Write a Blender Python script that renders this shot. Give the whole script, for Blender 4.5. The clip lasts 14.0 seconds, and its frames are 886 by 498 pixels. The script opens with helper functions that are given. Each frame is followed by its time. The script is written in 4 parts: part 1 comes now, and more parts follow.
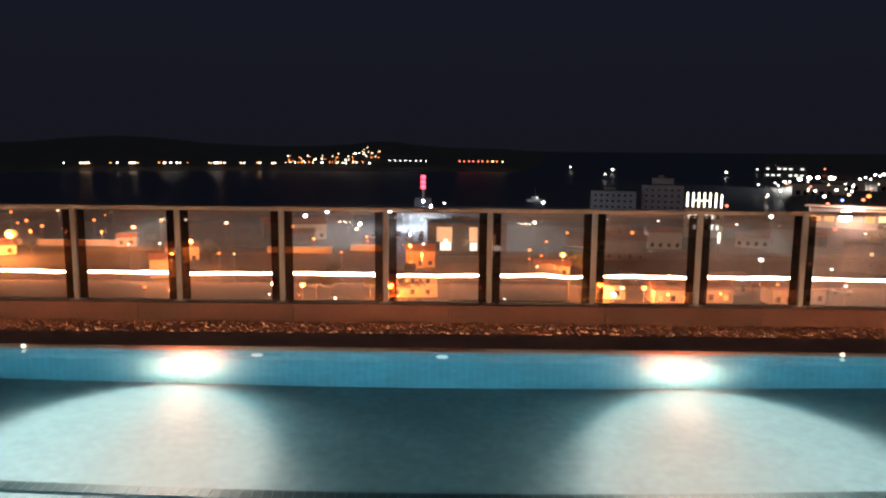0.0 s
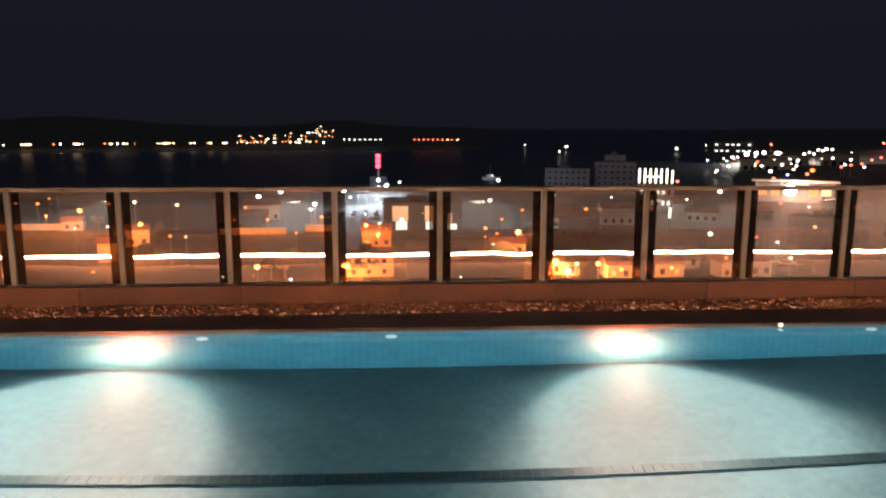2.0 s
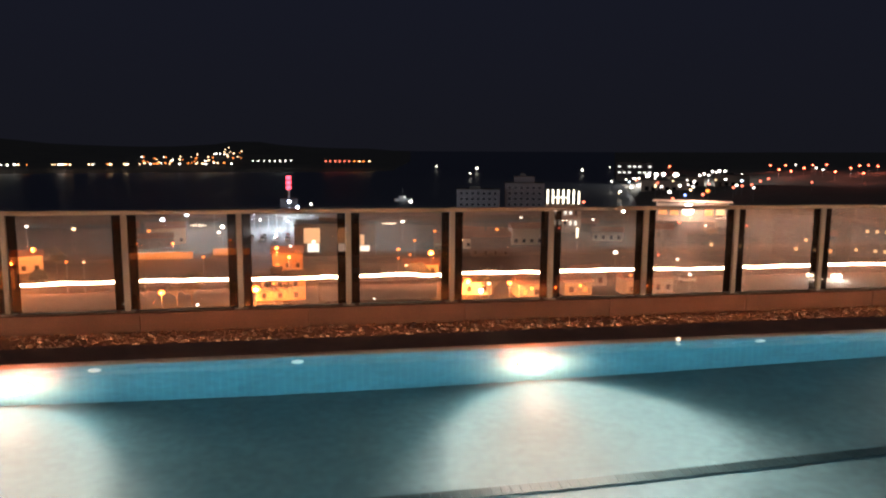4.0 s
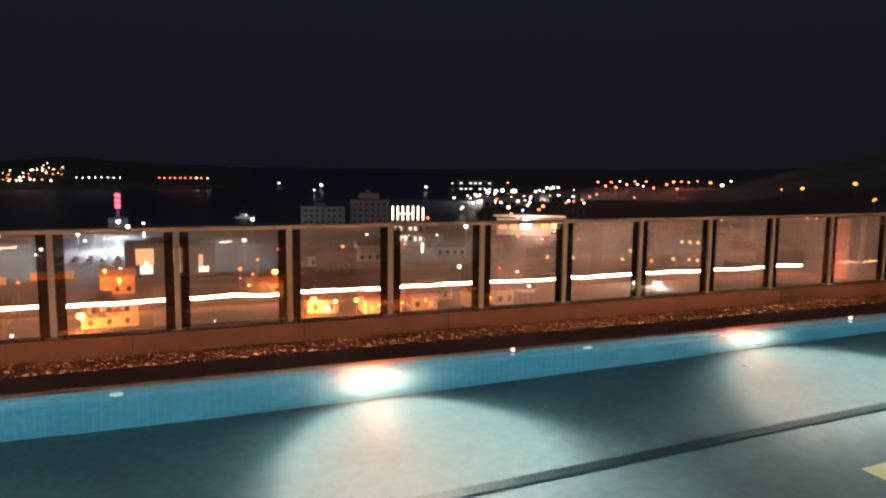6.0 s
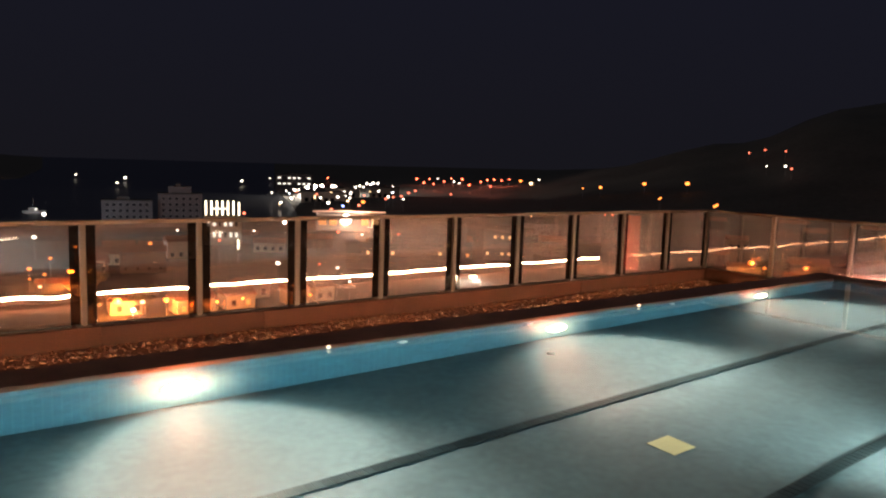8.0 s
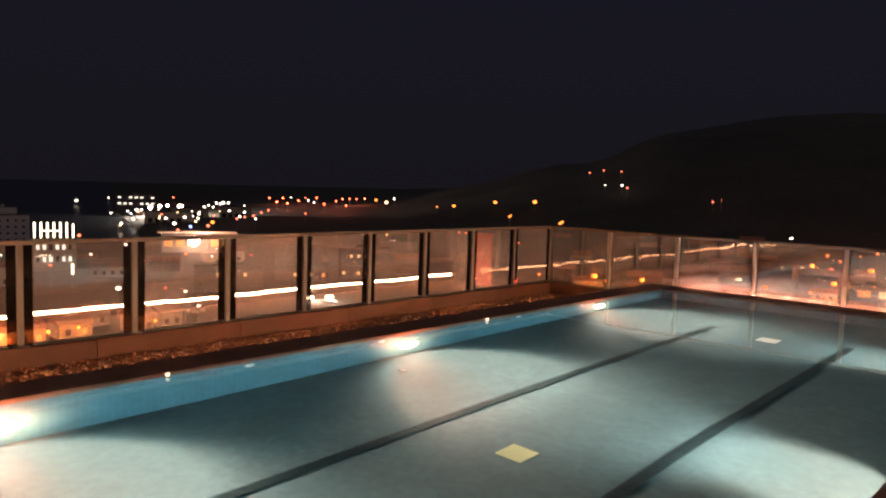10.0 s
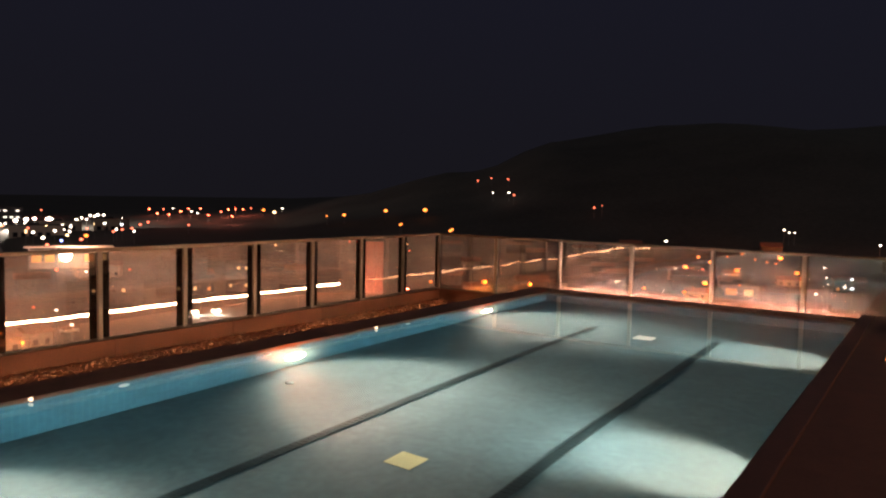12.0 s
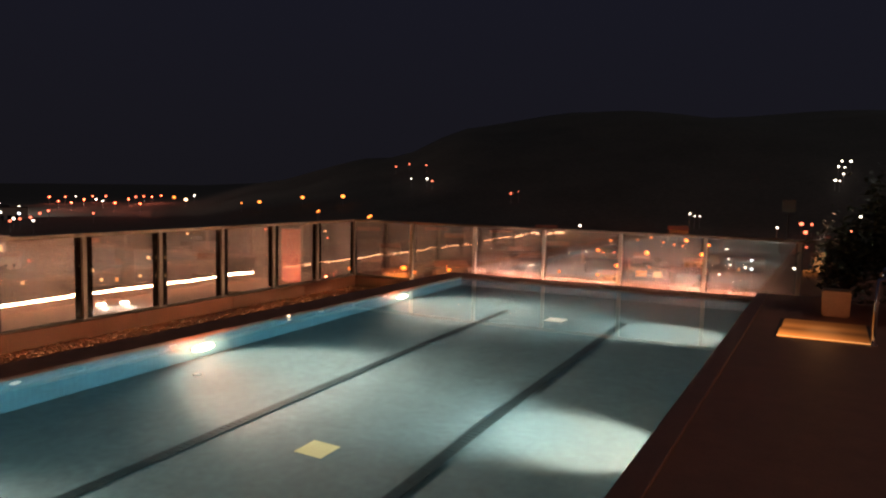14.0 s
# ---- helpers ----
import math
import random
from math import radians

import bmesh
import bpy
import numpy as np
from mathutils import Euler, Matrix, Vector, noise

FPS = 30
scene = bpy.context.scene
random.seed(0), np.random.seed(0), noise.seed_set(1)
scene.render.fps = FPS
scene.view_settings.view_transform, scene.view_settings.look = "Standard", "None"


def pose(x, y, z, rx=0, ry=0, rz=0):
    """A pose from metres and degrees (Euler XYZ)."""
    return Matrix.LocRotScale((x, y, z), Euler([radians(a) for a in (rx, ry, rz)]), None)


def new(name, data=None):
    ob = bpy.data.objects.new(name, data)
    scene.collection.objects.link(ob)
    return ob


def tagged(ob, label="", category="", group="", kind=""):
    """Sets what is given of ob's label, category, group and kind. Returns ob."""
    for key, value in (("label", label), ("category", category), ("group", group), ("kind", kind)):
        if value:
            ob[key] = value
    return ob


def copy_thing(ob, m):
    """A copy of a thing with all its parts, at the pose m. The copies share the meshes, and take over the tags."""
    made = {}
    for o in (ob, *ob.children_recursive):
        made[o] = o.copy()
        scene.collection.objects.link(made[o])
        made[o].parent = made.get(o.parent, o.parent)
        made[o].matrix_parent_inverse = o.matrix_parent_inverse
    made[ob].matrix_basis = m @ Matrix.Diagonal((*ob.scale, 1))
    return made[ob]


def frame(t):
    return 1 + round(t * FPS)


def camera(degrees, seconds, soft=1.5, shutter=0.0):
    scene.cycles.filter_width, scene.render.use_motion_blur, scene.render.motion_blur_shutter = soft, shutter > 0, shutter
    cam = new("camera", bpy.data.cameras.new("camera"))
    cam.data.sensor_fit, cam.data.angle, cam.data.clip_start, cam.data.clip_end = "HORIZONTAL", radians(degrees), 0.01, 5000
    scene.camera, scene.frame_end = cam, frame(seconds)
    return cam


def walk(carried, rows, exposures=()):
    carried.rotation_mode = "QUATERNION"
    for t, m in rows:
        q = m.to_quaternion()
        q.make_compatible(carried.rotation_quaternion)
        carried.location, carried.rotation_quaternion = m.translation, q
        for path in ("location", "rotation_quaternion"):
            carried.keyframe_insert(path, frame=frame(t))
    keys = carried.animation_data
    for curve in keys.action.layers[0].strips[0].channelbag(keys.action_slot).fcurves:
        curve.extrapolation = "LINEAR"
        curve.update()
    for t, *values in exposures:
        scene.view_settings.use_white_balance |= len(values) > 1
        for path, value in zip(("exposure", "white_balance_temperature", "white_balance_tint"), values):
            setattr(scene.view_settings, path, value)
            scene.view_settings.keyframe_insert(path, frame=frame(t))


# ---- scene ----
cam = camera(62.42, 14.0, soft=2.2)
PATH = [
    (0.0, pose(-0.046, -0.022, 1.620, 81.91, -0.51, 0.44)),
    (0.5, pose(-0.034, -0.020, 1.614, 80.41, -0.27, 0.58)),
    (1.0, pose(-0.017, -0.011, 1.610, 79.38, 0.15, 0.60)),
    (1.5, pose(-0.000, 0.002, 1.605, 79.01, 0.32, 0.15)),
    (2.0, pose(0.027, 0.004, 1.615, 80.27, -0.11, -3.07)),
    (2.5, pose(0.039, 0.011, 1.614, 80.98, -0.28, -5.52)),
    (5.0, pose(0.123, 0.031, 1.615, 82.81, -0.39, -15.20)),
    (5.5, pose(0.152, 0.046, 1.612, 83.29, -0.41, -19.10)),
    (6.0, pose(0.170, 0.061, 1.607, 83.37, -0.64, -21.96)),
    (6.5, pose(0.191, 0.072, 1.607, 83.25, -0.52, -25.65)),
    (7.0, pose(0.209, 0.080, 1.603, 83.13, -1.20, -29.53)),
    (7.5, pose(0.220, 0.081, 1.606, 83.14, -1.70, -32.94)),
    (10.0, pose(0.287, 0.037, 1.595, 85.18, -1.90, -47.18)),
    (10.5, pose(0.303, 0.027, 1.595, 85.73, -2.17, -50.61)),
    (11.0, pose(0.316, 0.020, 1.595, 86.14, -1.66, -53.59)),
    (11.5, pose(0.323, 0.007, 1.589, 86.30, -1.44, -55.32)),
    (12.0, pose(0.323, 0.003, 1.589, 86.08, -1.33, -55.74)),
    (12.5, pose(0.329, -0.007, 1.591, 85.92, -1.29, -55.99)),
    (13.0, pose(0.345, -0.028, 1.592, 85.63, -0.98, -57.29)),
    (13.5, pose(0.363, -0.038, 1.591, 85.28, -0.98, -59.80)),
    (14.0, pose(0.380, -0.041, 1.582, 85.13, -1.12, -62.11)),
]
# seconds, stops, kelvin, tint
BALANCE = [(0.0, 0.08, 5850, 5), (2.5, 0.08, 6000, 6), (6.5, 0.03, 6250, 8), (10.0, 0.0, 7000, 15), (14.0, 0.0, 6900, 13)]
walk(cam, PATH, BALANCE)

# ---- world and large lights ----
world = bpy.data.worlds.new("night")
scene.world = world
world.use_nodes = True
wn = world.node_tree.nodes
wl = world.node_tree.links
wbg = wn["Background"]
wtc = wn.new("ShaderNodeTexCoord")
wsep = wn.new("ShaderNodeSeparateXYZ")
wramp = wn.new("ShaderNodeValToRGB")
wl.new(wtc.outputs["Generated"], wsep.inputs[0])
wl.new(wsep.outputs["Z"], wramp.inputs[0])
wramp.color_ramp.elements[0].position = 0.0
wramp.color_ramp.elements[0].color = (0.0080, 0.0078, 0.0114, 1)
wramp.color_ramp.elements[1].position = 0.35
wramp.color_ramp.elements[1].color = (0.0085, 0.0093, 0.0178, 1)
wl.new(wramp.outputs[0], wbg.inputs[0])
wbg.inputs[1].default_value = 1.0
scene.view_settings.exposure = 0.0
# no moon in view: dim sun lamp added to lift the dark hill and coping
night_fill = bpy.data.lights.new("night_fill", "SUN")
night_fill.energy, night_fill.angle, night_fill.color = 0.20, radians(0.6), (0.92, 0.94, 0.86)
night_fill_ob = new("night_fill", night_fill)
night_fill_ob.rotation_euler = (radians(38), radians(12), radians(25))

# plan of the terrace, in metres: water level is z = 0
W, NEAR, L, LEFT = 5.60, 0.845, 11.80, -9.0      # far wall, near wall, end wall, other end
DEPTH = 0.87
R, ZK, ZT = 8.33, -0.206, 0.907                   # far railing, top of its kerb, handrail
XC = 12.44                                      # corner of the railing
PITCH, EPITCH = 1.2, 1.335
COPE = 0.42                                      # width of the dark coping
ZC, ZD, ZG = 0.03, 0.10, -0.43                   # coping, deck, gravel
GROUND = -32.0
LAMP_COLOR = (1.0, 0.70, 0.52)
SCATTER_COLOR = (0.84, 0.98, 0.86)
HALF_COLOR = (0.92, 0.90, 0.74)
MID_FAR, WIDE_FAR, MID_NEAR, WIDE_NEAR = 6000.0, 380.0, 1750.0, 950.0


# ---- materials ----
def material(name, base=(0.5, 0.5, 0.5), rough=0.6, metal=0.0, vary=0.25, size=3.0, bump=0.0, bsize=40.0):
    m = bpy.data.materials.new(name)
    m.use_nodes = True
    n, l = m.node_tree.nodes, m.node_tree.links
    b = n["Principled BSDF"]
    b.inputs["Roughness"].default_value = rough
    b.inputs["Metallic"].default_value = metal
    tc = n.new("ShaderNodeTexCoord")
    n1 = n.new("ShaderNodeTexNoise")
    n1.inputs["Scale"].default_value = size
    n1.inputs["Detail"].default_value = 6
    n2 = n.new("ShaderNodeTexNoise")
    n2.inputs["Scale"].default_value = bsize
    n2.inputs["Detail"].default_value = 4
    l.new(tc.outputs["Object"], n1.inputs["Vector"])
    l.new(tc.outputs["Object"], n2.inputs["Vector"])
    add = n.new("ShaderNodeMath")
    add.operation = "ADD"
    l.new(n1.outputs["Fac"], add.inputs[0])
    l.new(n2.outputs["Fac"], add.inputs[1])
    mr = n.new("ShaderNodeMapRange")
    mr.inputs["From Min"].default_value, mr.inputs["From Max"].default_value = 0.6, 1.4
    mr.inputs["To Min"].default_value, mr.inputs["To Max"].default_value = 1 - vary, 1 + vary
    l.new(add.outputs[0], mr.inputs[0])
    info = n.new("ShaderNodeObjectInfo")
    rr = n.new("ShaderNodeMapRange")
    rr.inputs["To Min"].default_value, rr.inputs["To Max"].default_value = 1 - vary * 0.5, 1 + vary * 0.5
    l.new(info.outputs["Random"], rr.inputs[0])
    mul = n.new("ShaderNodeMath")
    mul.operation = "MULTIPLY"
    l.new(mr.outputs[0], mul.inputs[0])
    l.new(rr.outputs[0], mul.inputs[1])
    sc = n.new("ShaderNodeVectorMath")
    sc.operation = "SCALE"
    sc.inputs[0].default_value = base
    l.new(mul.outputs[0], sc.inputs["Scale"])
    l.new(sc.outputs[0], b.inputs["Base Color"])
    if bump:
        bp = n.new("ShaderNodeBump")
        bp.inputs["Strength"].default_value = bump
        bp.inputs["Distance"].default_value = 0.01
        l.new(add.outputs[0], bp.inputs["Height"])
        l.new(bp.outputs[0], b.inputs["Normal"])
    return m


def glow(name, color, strength):
    m = bpy.data.materials.new(name)
    m.use_nodes = True
    b = m.node_tree.nodes["Principled BSDF"]
    b.inputs["Base Color"].default_value = (*color, 1)
    b.inputs["Emission Color"].default_value = (*color, 1)
    b.inputs["Emission Strength"].default_value = strength
    return m


def mosaic(name, c1, c2, grout, tile):
    """Small glazed square tiles with pale joints."""
    m = bpy.data.materials.new(name)
    m.use_nodes = True
    n, l = m.node_tree.nodes, m.node_tree.links
    b = n["Principled BSDF"]
    geo = n.new("ShaderNodeNewGeometry")
    sep = n.new("ShaderNodeSeparateXYZ")
    l.new(geo.outputs["Position"], sep.inputs[0])
    nsep = n.new("ShaderNodeSeparateXYZ")
    l.new(geo.outputs["Normal"], nsep.inputs[0])
    # u runs along x on walls that face y and on the floor, v along y on the floor and z on walls
    ax = n.new("ShaderNodeMath")
    ax.operation = "ABSOLUTE"
    l.new(nsep.outputs["Z"], ax.inputs[0])
    isf = n.new("ShaderNodeMath")
    isf.operation = "GREATER_THAN"
    isf.inputs[1].default_value = 0.5
    l.new(ax.outputs[0], isf.inputs[0])
    ay = n.new("ShaderNodeMath")
    ay.operation = "ABSOLUTE"
    l.new(nsep.outputs["X"], ay.inputs[0])
    isx = n.new("ShaderNodeMath")
    isx.operation = "GREATER_THAN"
    isx.inputs[1].default_value = 0.5
    l.new(ay.outputs[0], isx.inputs[0])
    mu = n.new("ShaderNodeMix")
    l.new(isx.outputs[0], mu.inputs[0])
    l.new(sep.outputs["X"], mu.inputs[2])
    l.new(sep.outputs["Y"], mu.inputs[3])
    mv = n.new("ShaderNodeMix")
    l.new(isf.outputs[0], mv.inputs[0])
    l.new(sep.outputs["Z"], mv.inputs[2])
    l.new(sep.outputs["Y"], mv.inputs[3])
    com = n.new("ShaderNodeCombineXYZ")
    l.new(mu.outputs[0], com.inputs[0])
    l.new(mv.outputs[0], com.inputs[1])
    br = n.new("ShaderNodeTexBrick")
    br.offset = 0.0
    br.inputs["Scale"].default_value = 1.0
    br.inputs["Brick Width"].default_value = tile
    br.inputs["Row Height"].default_value = tile
    br.inputs["Mortar Size"].default_value = tile * 0.05
    br.inputs["Color1"].default_value = (*c1, 1)
    br.inputs["Color2"].default_value = (*c2, 1)
    br.inputs["Mortar"].default_value = (*grout, 1)
    l.new(com.outputs[0], br.inputs["Vector"])
    no = n.new("ShaderNodeTexNoise")
    no.inputs["Scale"].default_value = 2.2
    no.inputs["Detail"].default_value = 8
    no.inputs["Roughness"].default_value = 0.65
    l.new(geo.outputs["Position"], no.inputs["Vector"])
    mr = n.new("ShaderNodeMapRange")
    mr.inputs["From Min"].default_value, mr.inputs["From Max"].default_value = 0.3, 0.7
    mr.inputs["To Min"].default_value, mr.inputs["To Max"].default_value = 0.84, 1.14
    l.new(no.outputs["Fac"], mr.inputs[0])
    fine = n.new("ShaderNodeTexNoise")
    fine.inputs["Scale"].default_value = 14
    fine.inputs["Detail"].default_value = 3
    l.new(geo.outputs["Position"], fine.inputs["Vector"])
    fr = n.new("ShaderNodeMapRange")
    fr.inputs["From Min"].default_value, fr.inputs["From Max"].default_value = 0.3, 0.7
    fr.inputs["To Min"].default_value, fr.inputs["To Max"].default_value = 0.88, 1.12
    l.new(fine.outputs["Fac"], fr.inputs[0])
    both = n.new("ShaderNodeMath")
    both.operation = "MULTIPLY"
    l.new(mr.outputs[0], both.inputs[0])
    l.new(fr.outputs[0], both.inputs[1])
    sc = n.new("ShaderNodeVectorMath")
    sc.operation = "SCALE"
    l.new(br.outputs["Color"], sc.inputs[0])
    l.new(both.outputs[0], sc.inputs["Scale"])
    l.new(sc.outputs[0], b.inputs["Base Color"])
    b.inputs["Roughness"].default_value = 0.45
    bp = n.new("ShaderNodeBump")
    bp.inputs["Strength"].default_value = 0.3
    bp.inputs["Distance"].default_value = 0.002
    bp.invert = True
    l.new(br.outputs["Fac"], bp.inputs["Height"])
    l.new(bp.outputs[0], b.inputs["Normal"])
    return m


def water_material(name):
    m = bpy.data.materials.new(name)
    m.use_nodes = True
    n, l = m.node_tree.nodes, m.node_tree.links
    n.remove(n["Principled BSDF"])
    g = n.new("ShaderNodeBsdfGlass")
    g.inputs["IOR"].default_value = 1.33
    g.inputs["Roughness"].default_value = 0.0
    g.inputs["Color"].default_value = (0.90, 0.97, 1.0, 1)
    tc = n.new("ShaderNodeTexCoord")
    no = n.new("ShaderNodeTexNoise")
    no.inputs["Scale"].default_value = 2.5
    no.inputs["Detail"].default_value = 3
    l.new(tc.outputs["Object"], no.inputs["Vector"])
    bp = n.new("ShaderNodeBump")
    bp.inputs["Strength"].default_value = 0.06
    bp.inputs["Distance"].default_value = 0.012
    l.new(no.outputs["Fac"], bp.inputs["Height"])
    l.new(bp.outputs[0], g.inputs["Normal"])
    l.new(g.outputs[0], n["Material Output"].inputs[0])
    return m


def rail_glass(name, dirt_haze=0.05, mirror=0.15):
    """Thin pane: clear, mirrors a little, with a film of salt, dust and painted haze; slightly wavy."""
    m = bpy.data.materials.new(name)
    m.use_nodes = True
    n, l = m.node_tree.nodes, m.node_tree.links
    n.remove(n["Principled BSDF"])
    tr = n.new("ShaderNodeBsdfTransparent")
    tr.inputs[0].default_value = (0.93, 0.93, 0.92, 1)
    gl = n.new("ShaderNodeBsdfGlossy")
    gl.inputs["Roughness"].default_value = 0.015
    lw = n.new("ShaderNodeLayerWeight")
    lw.inputs["Blend"].default_value = 0.5
    pw = n.new("ShaderNodeMath")
    pw.operation = "POWER"
    pw.inputs[1].default_value = 4.0
    l.new(lw.outputs["Facing"], pw.inputs[0])
    fr = n.new("ShaderNodeMapRange")
    fr.inputs["To Min"].default_value, fr.inputs["To Max"].default_value = mirror, 1.0
    l.new(pw.outputs[0], fr.inputs[0])
    tc = n.new("ShaderNodeTexCoord")
    geo = n.new("ShaderNodeNewGeometry")
    no = n.new("ShaderNodeTexNoise")
    no.inputs["Scale"].default_value = 1.7
    no.inputs["Detail"].default_value = 1
    l.new(geo.outputs["Position"], no.inputs["Vector"])
    bp = n.new("ShaderNodeBump")
    bp.inputs["Strength"].default_value = 0.22
    bp.inputs["Distance"].default_value = 0.012
    l.new(no.outputs["Fac"], bp.inputs["Height"])
    l.new(bp.outputs[0], gl.inputs["Normal"])
    m1 = n.new("ShaderNodeMixShader")
    l.new(fr.outputs[0], m1.inputs[0])
    l.new(tr.outputs[0], m1.inputs[1])
    l.new(gl.outputs[0], m1.inputs[2])
    df = n.new("ShaderNodeBsdfDiffuse")
    df.inputs[0].default_value = (0.80, 0.60, 0.56, 1)
    sm = n.new("ShaderNodeTexNoise")
    sm.inputs["Scale"].default_value = 0.9
    sm.inputs["Detail"].default_value = 7
    l.new(geo.outputs["Position"], sm.inputs["Vector"])
    mr = n.new("ShaderNodeMapRange")
    mr.inputs["From Min"].default_value, mr.inputs["From Max"].default_value = 0.36, 0.66
    mr.inputs["To Min"].default_value, mr.inputs["To Max"].default_value = dirt_haze * 0.35, dirt_haze * 1.6
    l.new(sm.outputs["Fac"], mr.inputs[0])
    m2 = n.new("ShaderNodeMixShader")
    l.new(mr.outputs[0], m2.inputs[0])
    l.new(m1.outputs[0], m2.inputs[1])
    l.new(df.outputs[0], m2.inputs[2])
    l.new(m2.outputs[0], n["Material Output"].inputs[0])
    return m


def smoked_glass(name, tint):
    """Dark tinted strip that lets a little light through."""
    m = bpy.data.materials.new(name)
    m.use_nodes = True
    n, l = m.node_tree.nodes, m.node_tree.links
    n.remove(n["Principled BSDF"])
    tr = n.new("ShaderNodeBsdfTransparent")
    tr.inputs[0].default_value = (*tint, 1)
    df = n.new("ShaderNodeBsdfDiffuse")
    df.inputs[0].default_value = (0.02, 0.014, 0.011, 1)
    mx = n.new("ShaderNodeMixShader")
    mx.inputs[0].default_value = 0.35
    l.new(tr.outputs[0], mx.inputs[1])
    l.new(df.outputs[0], mx.inputs[2])
    l.new(mx.outputs[0], n["Material Output"].inputs[0])
    return m


M_SMOKED = smoked_glass("smoked_edge_glass", (0.50, 0.44, 0.40))
M_WALL = mosaic("pool_mosaic", (0.020, 0.104, 0.165), (0.025, 0.120, 0.184), (0.046, 0.152, 0.204), 0.06)
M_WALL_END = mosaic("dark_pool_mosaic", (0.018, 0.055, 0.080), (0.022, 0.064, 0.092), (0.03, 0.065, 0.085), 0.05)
M_FLOOR = mosaic("pool_floor_mosaic", (0.052, 0.098, 0.118), (0.060, 0.110, 0.129), (0.062, 0.105, 0.118), 0.05)
M_LANE = material("lane_tile", (0.012, 0.024, 0.028), 0.3, vary=0.25, size=9)
M_YELLOW = material("yellow_grate", (0.50, 0.48, 0.26), 0.5, vary=0.1)
M_PLATE = material("white_plastic", (0.80, 0.81, 0.78), 0.4, vary=0.06)
M_WATER = water_material("pool_water")
M_COPE = material("dark_coping_stone", (0.15, 0.066, 0.036), 0.6, vary=0.35, size=4, bump=0.15, bsize=60)
M_CONC = material("terracotta_render", (0.078, 0.023, 0.009), 0.8, vary=0.4, size=2.2, bump=0.3, bsize=55)
M_GRAVEL = material("gravel_bed", (0.23, 0.085, 0.037), 0.9, vary=0.4, size=8, bump=0.6, bsize=90)
M_GRIT = material("fine_gravel", (0.25, 0.088, 0.040), 0.9, vary=0.15, size=20)
M_STONE = material("pebble", (0.30, 0.135, 0.075), 0.6, vary=0.35, size=20)
M_DECK = material("deck_boards", (0.120, 0.056, 0.036), 0.55, vary=0.25, size=5, bump=0.2, bsize=70)
M_DECKTRIM = material("deck_edge_stone", (0.115, 0.058, 0.042), 0.5, vary=0.2, size=6)
M_STEEL = material("brushed_steel", (0.55, 0.50, 0.45), 0.38, metal=0.85, vary=0.1, size=12)
M_CHROME = material("chrome", (0.75, 0.73, 0.70), 0.12, metal=1.0, vary=0.03)
M_RAIL = material("painted_handrail", (0.135, 0.092, 0.068), 0.45, vary=0.1, size=5)
M_POST = material("painted_post", (0.100, 0.080, 0.067), 0.45, vary=0.12, size=5)
# paler post: the light on the end run put into its colour
M_POST_LIT = material("bright_lit_post", (0.27, 0.22, 0.19), 0.4, metal=0.3, vary=0.12, size=5)
M_RUBBER = material("black_gasket", (0.015, 0.015, 0.015), 0.6, vary=0.1)
M_GLASS = rail_glass("railing_glass", 0.066, 0.16)
# heavier film for the later panes paints the haze of an oblique view
M_GLASS_HAZY = rail_glass("hazy_railing_glass", 0.140, 0.16)
M_GLASS_END = rail_glass("salty_railing_glass", 0.085, 0.30)
M_RIM = material("blue_lamp_rim", (0.06, 0.2, 0.28), 0.4, vary=0.05)
M_POOLLAMP = glow("pool_lamp_lens", (1.0, 0.82, 0.60), 12.0)
M_GLINT = glow("painted_glint", (1.0, 0.72, 0.50), 2.5)
M_STRIP_END = glow("led_strip_pale", (1.0, 0.62, 0.45), 470.0)
M_STRIP = glow("led_strip", (1.0, 0.60, 0.34), 125.0)


# ---- building blocks ----
def box(bm, x0, x1, y0, y1, z0, z1, bevel=0.0):
    r = bmesh.ops.create_cube(bm, size=1.0)
    vs = r["verts"]
    for v in vs:
        v.co = Vector(((x0 + x1) / 2 + v.co.x * (x1 - x0), (y0 + y1) / 2 + v.co.y * (y1 - y0), (z0 + z1) / 2 + v.co.z * (z1 - z0)))
    if bevel:
        es = list({e for v in vs for e in v.link_edges})
        bmesh.ops.bevel(bm, geom=es, offset=bevel, segments=2, affect="EDGES", profile=0.7)
    return bm


def boxed(x0, x1, y0, y1, z0, z1, bevel=0.0):
    return box(bmesh.new(), x0, x1, y0, y1, z0, z1, bevel)


def cyl(bm, p, q, r0, r1=None, seg=16):
    p, q = Vector(p), Vector(q)
    d = q - p
    m = Matrix.Translation((p + q) / 2) @ d.to_track_quat("Z", "Y").to_matrix().to_4x4()
    bmesh.ops.create_cone(bm, cap_ends=True, segments=seg, radius1=r0, radius2=r0 if r1 is None else r1, depth=d.length, matrix=m)
    return bm


def ball(bm, c, r, sx=1, sy=1, sz=1, sub=2):
    bmesh.ops.create_icosphere(bm, subdivisions=sub, radius=r, matrix=Matrix.Translation(c) @ Matrix.Diagonal((sx, sy, sz, 1)))
    return bm


def lathe(bm, m, profile, seg=24):
    """A turned body round the local z axis: profile of (radius, height)."""
    rings = []
    for r, h in profile:
        rings.append([bm.verts.new(m @ Vector((r * math.cos(2 * math.pi * i / seg), r * math.sin(2 * math.pi * i / seg), h))) for i in range(seg)])
    for a, b in zip(rings, rings[1:]):
        for i in range(seg):
            bm.faces.new((a[i], a[(i + 1) % seg], b[(i + 1) % seg], b[i]))
    bm.faces.new(rings[-1])
    bm.faces.new(list(reversed(rings[0])))
    return bm


